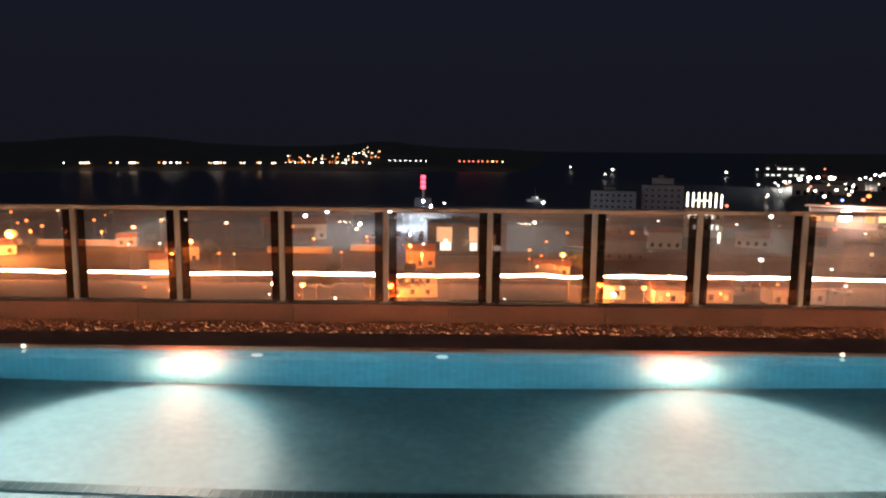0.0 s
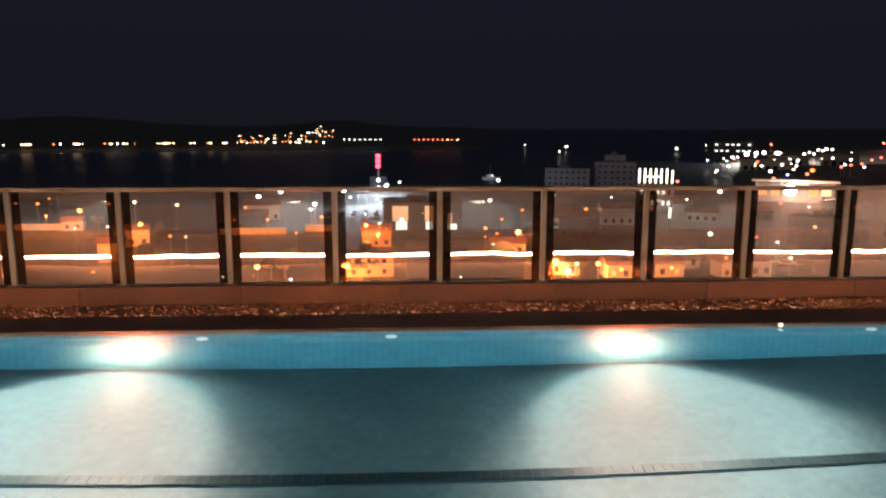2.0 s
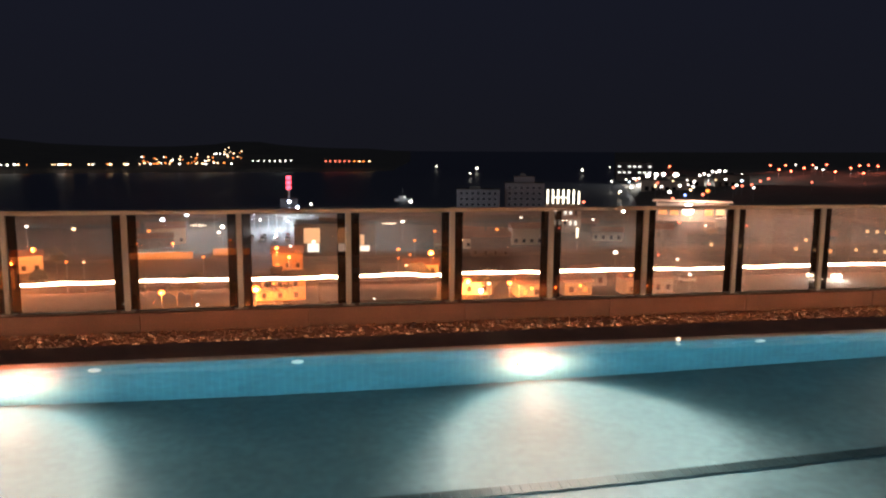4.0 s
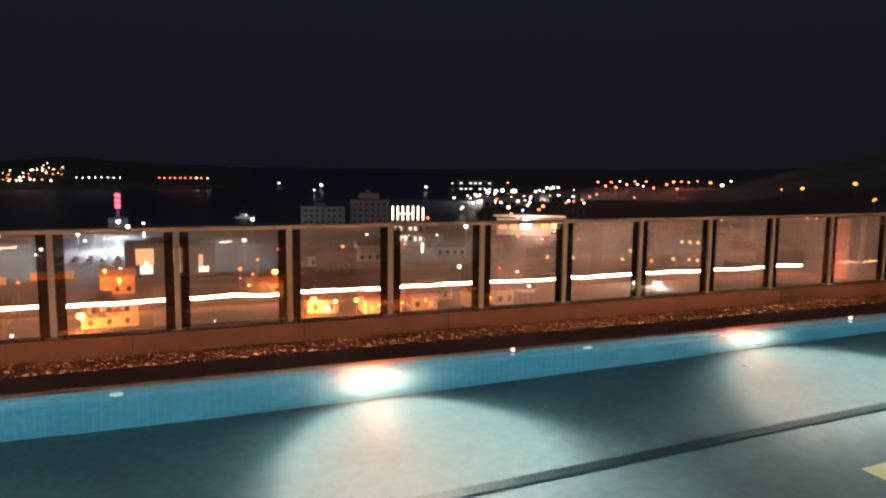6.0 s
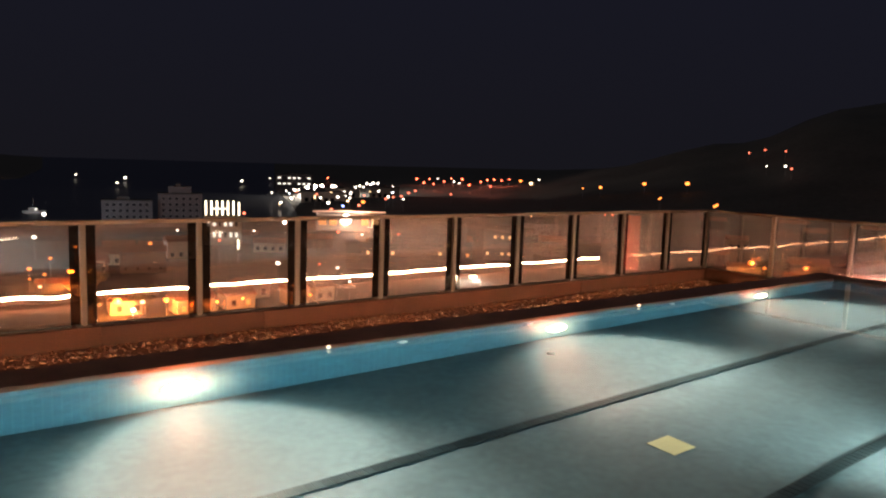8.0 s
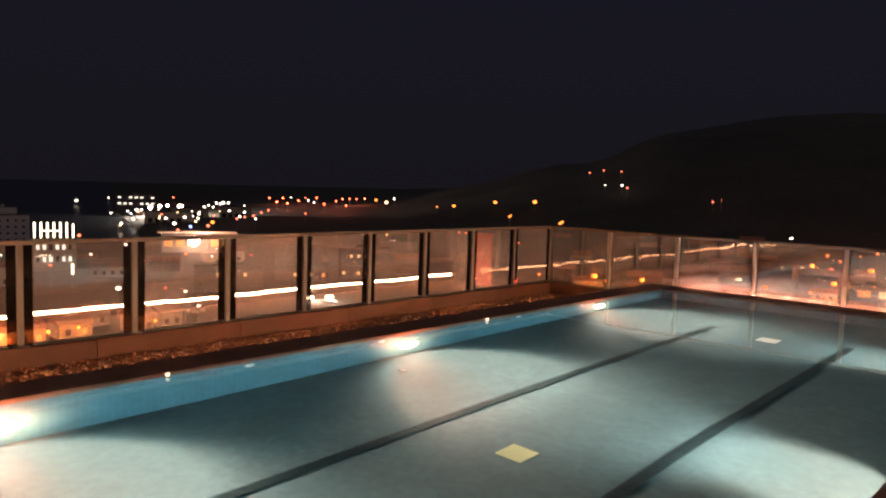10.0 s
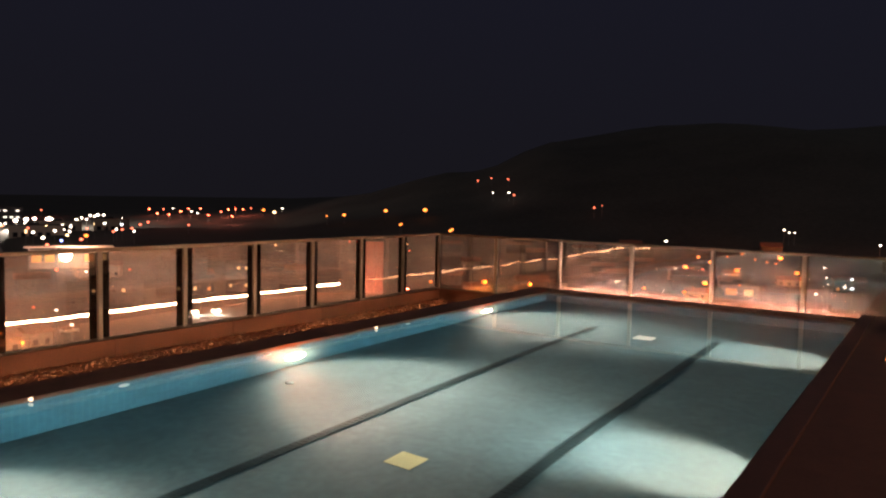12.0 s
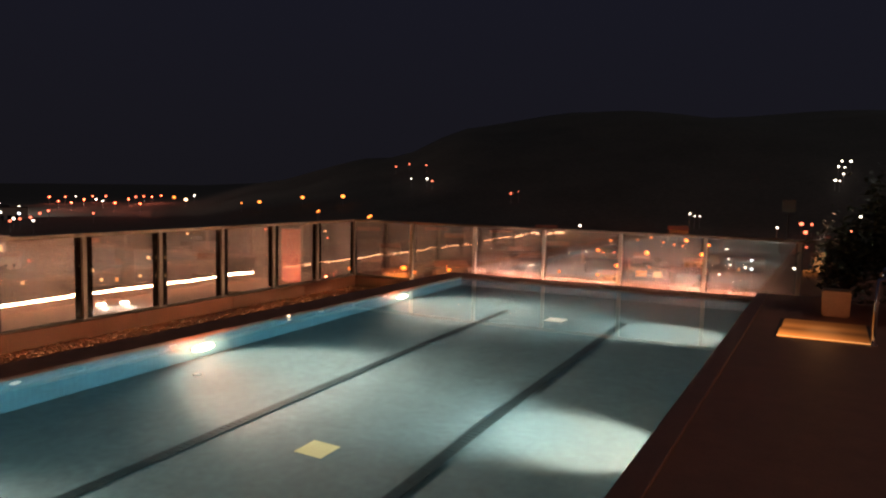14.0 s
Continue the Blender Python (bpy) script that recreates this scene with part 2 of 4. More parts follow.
def mesh_of(name, bm, mat, smooth=False):
    me = bpy.data.meshes.new(name)
    bmesh.ops.recalc_face_normals(bm, faces=bm.faces)
    bm.to_mesh(me)
    bm.free()
    me.materials.append(mat)
    if smooth:
        for p in me.polygons:
            p.use_smooth = True
    return me


def part(name, bm, mat, parent=None, label="", smooth=False):
    ob = new(name, mesh_of(name, bm, mat, smooth))
    if parent is not None:
        ob.parent = parent
    if label:
        tagged(ob, label)
    return ob


def thing(name, label, category, at=(0, 0, 0), group="", kind=""):
    ob = new(name)
    ob.location = at
    ob.empty_display_size = 0.1
    return tagged(ob, label, category, group, kind)


def setting(name, bm, mat, label, category, smooth=False):
    return tagged(part(name, bm, mat, None, "", smooth), label, category, kind="structure")


# ---- pool basin ----
T = 0.30
floor_ob = setting("pool_floor", boxed(LEFT - T, L + T, NEAR - T, W + T, -DEPTH - 0.3, -DEPTH), M_FLOOR, "pale blue mosaic pool floor under lit water", "pool floor")
setting("pool_wall_north", boxed(LEFT, L, W, W + T, -DEPTH, ZC - 0.05), M_WALL, "turquoise mosaic far wall of the pool", "pool wall")
setting("pool_wall_south", boxed(LEFT, L, NEAR - T, NEAR - 0.12, -DEPTH, ZC - 0.061), M_WALL, "turquoise mosaic near wall of the pool", "pool wall")
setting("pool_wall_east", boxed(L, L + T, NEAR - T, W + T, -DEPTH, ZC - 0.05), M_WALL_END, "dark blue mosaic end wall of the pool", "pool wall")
setting("pool_wall_west", boxed(LEFT - T, LEFT, NEAR - T, W + T, -DEPTH, ZC - 0.05), M_WALL, "turquoise mosaic end wall of the pool", "pool wall")
bm = bmesh.new()
bmesh.ops.create_grid(bm, x_segments=2, y_segments=2, size=0.5, matrix=Matrix.Translation(((LEFT + L) / 2, (NEAR - 0.12 + W) / 2, 0)) @ Matrix.Diagonal((L - LEFT, W - NEAR + 0.12, 1, 1)))
water = setting("water", bm, M_WATER, "calm clear pool water glowing blue at night", "water")


def pool_lamp(x, y, side, yaw=0.0):
    """A round underwater lamp on the wall; side is -1 on the far wall, 1 on the near one."""
    lamp = thing("pool_lamp", "round lit underwater lamp on mosaic pool wall", "pool lamp", (x, y, -0.48), "underwater lamps")
    turn = pose(0, 0, 0, 90 if side < 0 else -90, 0, 0)
    part("rim", lathe(bmesh.new(), turn, [(0.160, 0.0), (0.160, 0.008), (0.154, 0.012), (0.148, 0.012), (0.148, 0.0)]), M_RIM, lamp, "pale blue plastic rim", True)
    part("lens", lathe(bmesh.new(), turn, [(0.147, 0.005), (0.147, 0.018), (0.135, 0.034), (0.095, 0.050), (0.04, 0.058)]), M_POOLLAMP, lamp, "glowing warm white lens", True)
    # a warm beam on the floor, and an added wide fill, tinted for water scatter
    warm = (MID_FAR, 118, 1.0, 50, yaw) if side < 0 else (MID_NEAR, 92, 1.0, 48, yaw)
    blue = (WIDE_FAR, 160, 1.0, 36, 0.0) if side < 0 else (WIDE_NEAR, 80, 1.0, -2, 0.0)
    for (energy, size, blend, tilt, turned), color in ((warm, LAMP_COLOR), (blue, HALF_COLOR if side < 0 else SCATTER_COLOR)):
        beam = bpy.data.lights.new("beam", "SPOT")
        beam.energy, beam.color, beam.spot_size, beam.spot_blend, beam.shadow_soft_size = energy, color, radians(size), blend, 0.05
        ob = new("beam", beam)
        ob.parent = lamp
        ob.matrix_basis = Matrix.Translation((0, side * 0.17, 0)) @ pose(0, 0, 0, 0, 0, turned) @ pose(0, 0, 0, -90 + tilt if side < 0 else 90 - tilt, 0, 0)
    # added spot aimed back at the wall, paints the halo round the lens
    wall_halo = bpy.data.lights.new("wall_halo", "SPOT")
    wall_halo.energy, wall_halo.color, wall_halo.shadow_soft_size, wall_halo.spot_size, wall_halo.spot_blend = 480.0, (1.0, 0.275, 0.12), 0.18, radians(130), 1.0
    ob = new("wall_halo", wall_halo)
    ob.parent = lamp
    ob.matrix_basis = Matrix.Translation((0, side * 0.34, -0.03)) @ pose(0, 0, 0, 90 if side < 0 else -90, 0, 0)
    return lamp


for k in range(-2, 4):
    if LEFT < 1.836 + 3.96 * k < L - 0.5:
        pool_lamp(1.836 + 3.96 * k, W, -1, {-1: -5, 0: 2, 1: 3, 2: 5}.get(k, 0))
for k in range(-2, 3):
    pool_lamp(1.66 + 3.96 * k, NEAR - 0.12, 1)

# ---- coping, gravel bed, kerb ----
setting("coping_north", boxed(LEFT - 0.3, L + 0.42, W - 0.01, W + COPE, ZC - 0.05, ZC, 0.008), M_COPE, "dark wet stone coping of the pool's far edge", "coping")
setting("coping_east", boxed(L - 0.01, L + 0.42, NEAR - 0.3, W - 0.012, ZC - 0.05, ZC, 0.008), M_COPE, "dark wet stone coping of the pool's end", "coping")
setting("basin_face_north", boxed(LEFT - 0.3, L + 0.38, W + T + 0.001, W + T + 0.08, -0.6, ZC - 0.052), M_CONC, "rendered outer face of the pool basin", "wall")
setting("basin_face_east", boxed(L + T + 0.001, L + T + 0.08, NEAR, W + T, -0.6, ZC - 0.052), M_CONC, "rendered outer face of the pool basin", "wall")
setting("gravel_bed", boxed(LEFT - 3, XC + 0.2, W + T + 0.081, R - 0.10, ZG - 0.2, ZG), M_GRAVEL, "strip of brown gravel between pool and railing", "gravel")
kerb = setting("kerb_north", boxed(LEFT - 3, XC + 0.14, R - 0.09, R + 0.14, -0.7, ZK - 0.006), M_CONC, "terracotta rendered kerb under the glass railing", "kerb")
block = mesh_of("block", boxed(-0.8985, 0.8985, -0.125, 0.125, -0.28, 0.0, 0.012), M_CONC)
for k in range(13):
    ob = new("block", block)
    ob.parent = kerb
    ob.location = (XC + 0.14 - 0.9 - 1.8 * k, R + 0.025, ZK)
setting("kerb_east", boxed(XC - 0.10, XC + 0.15, -8, R - 0.102, -0.7, ZK, 0.01), M_CONC, "terracotta rendered kerb under the end railing", "kerb")
setting("gutter_east", boxed(L + T + 0.081, XC - 0.102, NEAR, W + T + 0.08, ZG - 0.2, ZG), M_GRAVEL, "gravel strip behind the pool's end", "gravel")


def led_strip(x0, x1, y0, y1, z, glowing, up, where):
    """An LED profile; the diffuser is on its upper side or on its lower one."""
    ob = thing("led_strip", "glowing warm LED strip " + where, "LED strip", ((x0 + x1) / 2, (y0 + y1) / 2, z), "LED strips")
    dx, dy = (x1 - x0) / 2, (y1 - y0) / 2
    if up:
        part("profile", boxed(-dx, dx, -dy, dy, -0.022, -0.008), M_STEEL, ob, "aluminium profile")
        part("diffuser", boxed(-dx, dx, -dy, dy, -0.0075, 0.012), glowing, ob, "glowing warm diffuser")
    else:
        part("profile", boxed(-dx, dx, -dy, dy, 0.014, 0.026), M_STEEL, ob, "aluminium profile")
        part("diffuser", boxed(-dx, dx, -dy, dy, -0.026, 0.0135), glowing, ob, "glowing warm diffuser")
    return ob


led_strip(LEFT, L + 0.3, W + T + 0.082, W + T + 0.107, -0.285, M_STRIP, False, "under the pool coping")
# end strip is unseen, added to brighten the end panes from below
led_strip(XC - 0.130, XC - 0.105, 0.95, 5.6, -0.215, M_STRIP_END, True, "added unseen along the end kerb")

# ---- railing ----

def railing_run(origin, heading, count, pitch, gap, metal, glass, later=None, since=99):
    """Posts with panes between; local x runs along the railing, local y away from the pool."""
    base = Matrix.Translation(origin) @ pose(0, 0, 0, 0, 0, heading)
    h = ZT - ZK
    post = thing("railing_post", "slim light metal post of the glass railing on the kerb", "railing post", (0, 0, 0), "railing posts")
    part("upright", boxed(-0.029, 0.029, -0.03, 0.03, 0.012, h - 0.047, 0.006), metal, post)
    part("base_plate", boxed(-0.07, 0.07, -0.06, 0.06, 0.0, 0.012, 0.003), M_POST, post)
    post.matrix_basis = base
    for i in range(1, count + 1):
        copy_thing(post, base @ Matrix.Translation((i * pitch, 0, 0)))
    for sheet, i0, i1, film in ((glass, 0, min(since, count), "a dusty film"), (later, since, count, "a thicker painted haze")):
        if i0 >= i1:
            continue
        pane = thing("glass_pane", "clear glass pane with %s between railing posts" % film, "glass pane", (0, 0, 0), "railing panes")
        part("sheet", boxed(gap, pitch - gap, -0.005, 0.005, 0.02, h - 0.052), sheet, pane)
        if gap > 0.1:
            for x0, x1 in ((0.031, gap - 0.002), (pitch - gap + 0.002, pitch - 0.031)):
                part("edge_strip", boxed(x0, x1, -0.004, 0.004, 0.02, h - 0.052), M_SMOKED, pane, "dark smoked edge strip")
        part("bottom_channel", boxed(gap - 0.01, pitch - gap + 0.01, -0.02, 0.02, 0.0, 0.019, 0.003), M_RUBBER, pane, "slim dark channel")
        part("top_gasket", boxed(gap, pitch - gap, -0.012, 0.012, h - 0.0515, h - 0.0455), M_RUBBER, pane, "black rubber gasket")
        pane.matrix_basis = base @ Matrix.Translation((i0 * pitch, 0, 0))
        for i in range(i0 + 1, i1):
            copy_thing(pane, base @ Matrix.Translation((i * pitch, 0, 0)))


X0 = XC - 14 * PITCH
railing_run((X0 - 5 * PITCH, R, ZK), 0, 19, PITCH, 0.128, M_POST, M_GLASS, M_GLASS_HAZY, 12)
railing_run((XC, R, ZK), -90, 11, EPITCH, 0.055, M_POST_LIT, M_GLASS_END)


def handrail(origin, heading, count, pitch, label):
    """Rail sections with sleeves over the posts; local x runs along the railing."""
    h = thing("handrail", label, "handrail", (0, 0, 0), "handrails")
    section = mesh_of("section", boxed(-pitch / 2 + 0.002, pitch / 2 - 0.002, -0.03, 0.03, -0.045, 0.0, 0.012), M_RAIL)
    sleeve = mesh_of("sleeve", boxed(-0.035, 0.035, -0.032, 0.032, -0.047, 0.002, 0.010), M_RAIL)
    for k in range(count):
        ob = new("section", section)
        ob.parent = h
        ob.location = (pitch * (k + 0.5), 0, 0)
        ob = new("sleeve", sleeve)
        ob.parent = h
        ob.location = (pitch * k, 0, 0)
    h.matrix_basis = Matrix.Translation(origin) @ pose(0, 0, 0, 0, 0, heading)


handrail((X0 - 5 * PITCH, R, ZT), 0, 19, PITCH, "pale metal handrail along the far glass railing")
handrail((XC, R, ZT), -90, 11, EPITCH, "pale metal handrail along the end glass railing")

# ---- deck ----
setting("deck_slab", boxed(-14, XC - 0.11, -8, NEAR - 0.16, -0.6, ZD - 0.02), M_DECK, "dark reddish brown deck beside the pool", "deck")
setting("deck_edge", boxed(-14, L + 0.35, NEAR - 0.158, NEAR + 0.003, ZC - 0.06, ZD, 0.01), M_DECKTRIM, "reddish stone edge of the deck along the pool", "deck edge")

# ---- things in the pool ----
def lane_line(y):
    lane = thing("lane_line", "dark tiled lane line on the pool floor", "lane line", (0, y, -DEPTH), "lane lines")
    part("bed", boxed(LEFT + 1.5, 10.0, -0.052, 0.052, 0.0005, 0.003), M_LANE, lane, "dark grout bed")
    tile = mesh_of("tile", boxed(-0.0275, 0.0275, -0.048, 0.048, 0.003, 0.008, 0.001), M_LANE)
    for k in range(215):
        ob = new("tile", tile)
        ob.parent = lane
        ob.location = (9.97 - 0.06 * k, 0, 0)
    return lane


lane_line(3.95)
lane_line(2.28)


def floor_grate(x, y, s, mat, label, slats):
    g = thing("floor_grate", label, "drain grate", (x, y, -DEPTH), "pool floor grates")
    bm = bmesh.new()
    h = s / 2
    for a in ((-h, h, -h, -h + 0.018), (-h, h, h - 0.018, h), (-h, -h + 0.018, -h + 0.018, h - 0.018), (h - 0.018, h, -h + 0.018, h - 0.018)):
        box(bm, *a, 0.0, 0.005)
    part("frame", bm, mat, g)
    w = (s - 0.04) / slats
    slat = mesh_of("slat", boxed(-w * 0.44, w * 0.44, -h + 0.02, h - 0.02, 0.0005, 0.004), mat)
    for k in range(slats):
        ob = new("slat", slat)
        ob.parent = g
        ob.location = (-h + 0.02 + w * (k + 0.5), 0, 0)
    return g


floor_grate(4.50, 3.12, 0.235, M_YELLOW, "square pale yellow slatted grate on pool floor", 12)
floor_grate(9.68, 3.13, 0.25, M_PLATE, "square white slatted drain cover on pool floor", 12)


def inlet(x, z):
    g = thing("wall_inlet", "small round white water inlet in the pool wall", "pool inlet", (x, W, z), "water inlets")
    turn = pose(0, 0, 0, 90, 0, 0)
    part("flange", lathe(bmesh.new(), turn, [(0.048, 0.0), (0.048, 0.006), (0.040, 0.011), (0.026, 0.012), (0.026, 0.004)], 20), M_PLATE, g, "", True)
    part("nozzle", lathe(bmesh.new(), turn, [(0.022, 0.002), (0.022, 0.014), (0.010, 0.016)], 16), M_PLATE, g, "", True)


for x in (-5.4, -1.55, -0.08, 3.84, 5.42, 7.80, 9.3):
    inlet(x, -0.14)
fi_ = thing("floor_inlet", "small white round inlet on the pool floor", "pool inlet", (5.31, 5.16, -DEPTH))
part("flange", lathe(bmesh.new(), Matrix.Identity(4), [(0.045, 0.0), (0.045, 0.008), (0.03, 0.016), (0.012, 0.018)], 20), M_PLATE, fi_, "", True)


# made-up stub; its glowing tip paints a glint at the coping edge
def glint_stub(x):
    g = thing("coping_spout", "tiny made-up nozzle whose glowing tip paints a glint on the coping", "nozzle", (x, W - 0.030, 0.004), "coping nozzles")
    part("foot", lathe(bmesh.new(), Matrix.Identity(4), [(0.022, 0.0), (0.022, 0.004), (0.014, 0.007)], 16), M_CHROME, g, "", True)
    part("tip", lathe(bmesh.new(), pose(0, 0, 0.012, 70, 0, 0), [(0.013, -0.01), (0.015, 0.015), (0.011, 0.022)], 14), M_GLINT, g, "glowing tip painting a glint", True)


for x in (-3.39, 3.06, 7.12):
    glint_stub(x)

# ---- right side of the terrace ----
M_HILL = material("dark_building_stone", (0.085, 0.08, 0.085), 0.85, vary=0.2, size=0.2, bsize=2)
# pale planter, the amber light on it put into its colour
M_POT = material("amber_lit_planter", (0.42, 0.25, 0.16), 0.6, vary=0.15, size=6, bump=0.2)
M_LEAF = material("dark_leaves", (0.022, 0.032, 0.014), 0.5, vary=0.45, size=3)
M_BARK = material("bark", (0.11, 0.07, 0.045), 0.85, vary=0.3, size=12, bump=0.5)
M_AMBERFADE = glow("amber_panel_with_fade", (1.0, 0.28, 0.05), 1.0)
an, al = M_AMBERFADE.node_tree.nodes, M_AMBERFADE.node_tree.links
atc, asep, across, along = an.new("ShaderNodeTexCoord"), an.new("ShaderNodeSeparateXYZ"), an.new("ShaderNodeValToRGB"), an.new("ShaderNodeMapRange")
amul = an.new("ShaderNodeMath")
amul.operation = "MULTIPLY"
# fade and dark streak of the lit patch painted into the panel's glow
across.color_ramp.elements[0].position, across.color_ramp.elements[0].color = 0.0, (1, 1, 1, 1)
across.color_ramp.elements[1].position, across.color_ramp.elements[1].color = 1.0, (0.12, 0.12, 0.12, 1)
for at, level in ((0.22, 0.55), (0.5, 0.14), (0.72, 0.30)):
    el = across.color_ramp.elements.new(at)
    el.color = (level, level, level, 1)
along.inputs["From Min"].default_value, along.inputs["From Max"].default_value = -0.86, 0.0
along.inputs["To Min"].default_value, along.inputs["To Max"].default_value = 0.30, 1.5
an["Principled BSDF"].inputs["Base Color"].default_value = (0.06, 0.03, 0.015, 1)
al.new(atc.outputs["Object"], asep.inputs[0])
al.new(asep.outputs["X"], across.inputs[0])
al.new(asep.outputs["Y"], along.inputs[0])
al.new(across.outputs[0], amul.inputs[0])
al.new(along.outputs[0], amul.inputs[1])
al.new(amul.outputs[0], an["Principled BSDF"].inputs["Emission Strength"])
M_AMBEREDGE = glow("amber_edge_lamp", (1.0, 0.50, 0.18), 1.7)
M_RAILDARK = material("dark_sign_plate", (0.06, 0.055, 0.05), 0.6, vary=0.1)
M_PLASTER = material("house_plaster", (0.50, 0.42, 0.34), 0.85, vary=0.18, size=1.2, bump=0.1)

fl = thing("floor_light_panel", "glowing amber light panel set in the dark deck", "floor light", (8.77, 0.38, ZD - 0.02))
part("near_panel", boxed(0.0, 0.55, -0.86, 0.0, 0.002, 0.012, 0.003), M_AMBERFADE, fl, "bright amber panel")
part("far_panel", boxed(0.555, 1.20, -0.86, -0.015, 0.002, 0.010, 0.003), M_AMBERFADE, fl, "dimmer amber panel")
part("edge_lamp", boxed(0.0, 0.014, -0.86, 0.0, 0.0125, 0.0145), M_AMBEREDGE, fl, "bright warm edge lamp")
part("frame", boxed(-0.04, 1.24, -0.90, 0.03, -0.004, 0.0015), M_RUBBER, fl, "dark frame")

# added point light above the panel, brightens planter, shrub and grab rail
panel_light = bpy.data.lights.new("panel_light", "POINT")
panel_light.energy, panel_light.color, panel_light.shadow_soft_size = 1.8, (1.0, 0.42, 0.14), 0.2
ob = new("panel_light", panel_light)
ob.parent = fl
ob.location = (1.0, -0.42, 0.26)

pot = thing("planter", "square planter standing on the deck, amber light put into its colour", "planter", (10.62, -0.17, ZD - 0.02))
bm = bmesh.new()
bmesh.ops.create_cone(bm, cap_ends=True, segments=4, radius1=0.215, radius2=0.230, depth=0.32, matrix=Matrix.Translation((0, 0, 0.16)) @ pose(0, 0, 0, 0, 0, 45))
bmesh.ops.bevel(bm, geom=list(bm.edges), offset=0.018, segments=2, affect="EDGES")
part("body", bm, M_POT, pot)
part("soil", boxed(-0.14, 0.14, -0.14, 0.14, 0.3205, 0.326), M_BARK, pot, "dark soil")


def tube(bm, pts, r, seg=14):
    """A bent round bar through the points."""
    rings = []
    pts = [Vector(p) for p in pts]
    for i, p in enumerate(pts):
        d = (pts[min(i + 1, len(pts) - 1)] - pts[max(i - 1, 0)]).normalized()
        q = d.to_track_quat("Z", "Y")
        rings.append([bm.verts.new(p + q @ Vector((r * math.cos(2 * math.pi * k / seg), r * math.sin(2 * math.pi * k / seg), 0))) for k in range(seg)])
    for a, b in zip(rings, rings[1:]):
        for k in range(seg):
            bm.faces.new((a[k], a[(k + 1) % seg], b[(k + 1) % seg], b[k]))
    bm.faces.new(rings[0])
    bm.faces.new(rings[-1])
    return bm


hr = thing("grab_rail", "bent chrome grab rail standing on the deck", "grab rail", (8.80, -0.50, ZD - 0.02))
arc = [(0, 0, 0), (0, -0.005, 0.40), (0, -0.02, 0.66)] + [(0, -0.14 - 0.12 * math.cos(a), 0.68 + 0.12 * math.sin(a)) for a in (0.3, 0.8, 1.3, 1.8, 2.3, 2.8)] + [(0, -0.27, 0.60), (0, -0.28, 0)]
part("bar", tube(bmesh.new(), arc, 0.021), M_CHROME, hr, "", True)
for y in (0, -0.28):
    part("flange", lathe(bmesh.new(), Matrix.Translation((0, y, 0)), [(0.05, 0.0), (0.05, 0.006), (0.03, 0.014)], 20), M_CHROME, hr, "", True)


def shrub(x, y, h, spread, count, seed):
    rnd = random.Random(seed)
    t = thing("shrub", "dense dark green shrub beside the deck", "shrub", (x, y, ZD - 0.02), "shrubs")
    bm = bmesh.new()
    tips = []
    for k in range(9):
        a = rnd.uniform(0, 6.28)
        top = Vector((math.cos(a) * spread * rnd.uniform(0.2, 0.8), math.sin(a) * spread * rnd.uniform(0.2, 0.8), h * rnd.uniform(0.55, 0.95)))
        mid = top * 0.5 + Vector((rnd.uniform(-0.08, 0.08), rnd.uniform(-0.08, 0.08), 0.05))
        cyl(bm, (0, 0, 0), mid, 0.022, 0.014, 6)
        cyl(bm, mid, top, 0.014, 0.005, 6)
        tips += [mid, top, (mid + top) / 2]
    part("branches", bm, M_BARK, t)
    verts, faces = [], []
    for k in range(count):
        c = rnd.choice(tips) + Vector((rnd.gauss(0, 0.16), rnd.gauss(0, 0.16), rnd.gauss(0, 0.17)))
        c.z = max(0.05, c.z)
        s = rnd.uniform(0.03, 0.06)
        q = Euler((rnd.uniform(-1, 1), rnd.uniform(-1, 1), rnd.uniform(0, 6.28))).to_quaternion()
        i = len(verts)
        for p in ((0, -1.3, 0), (0.5, 0, 0.12), (0, 1.3, 0), (-0.5, 0, 0.12)):
            verts.append(c + q @ (Vector(p) * s))
        faces += [(i, i + 1, i + 3), (i + 1, i + 2, i + 3)]
    me = bpy.data.meshes.new("leaves")
    me.from_pydata([tuple(v) for v in verts], [], faces)
    me.materials.append(M_LEAF)
    ob = new("leaves", me)
    ob.parent = t


shrub(11.8, -0.28, 1.05, 0.32, 1500, 4)
shrub(11.7, -0.85, 1.85, 0.45, 2800, 1)
shrub(11.45, -1.75, 2.15, 0.6, 2800, 2)

sg = thing("small_sign", "small dark square sign on a thin pole on the handrail", "sign", (XC, 0.50, ZT))
part("pole", cyl(bmesh.new(), (0, 0, 0), (0, 0, 0.40), 0.010, None, 10), M_RUBBER, sg, "thin dark pole")
part("plate", boxed(-0.008, 0.008, -0.09, 0.09, 0.40, 0.58, 0.004), M_RAILDARK, sg)

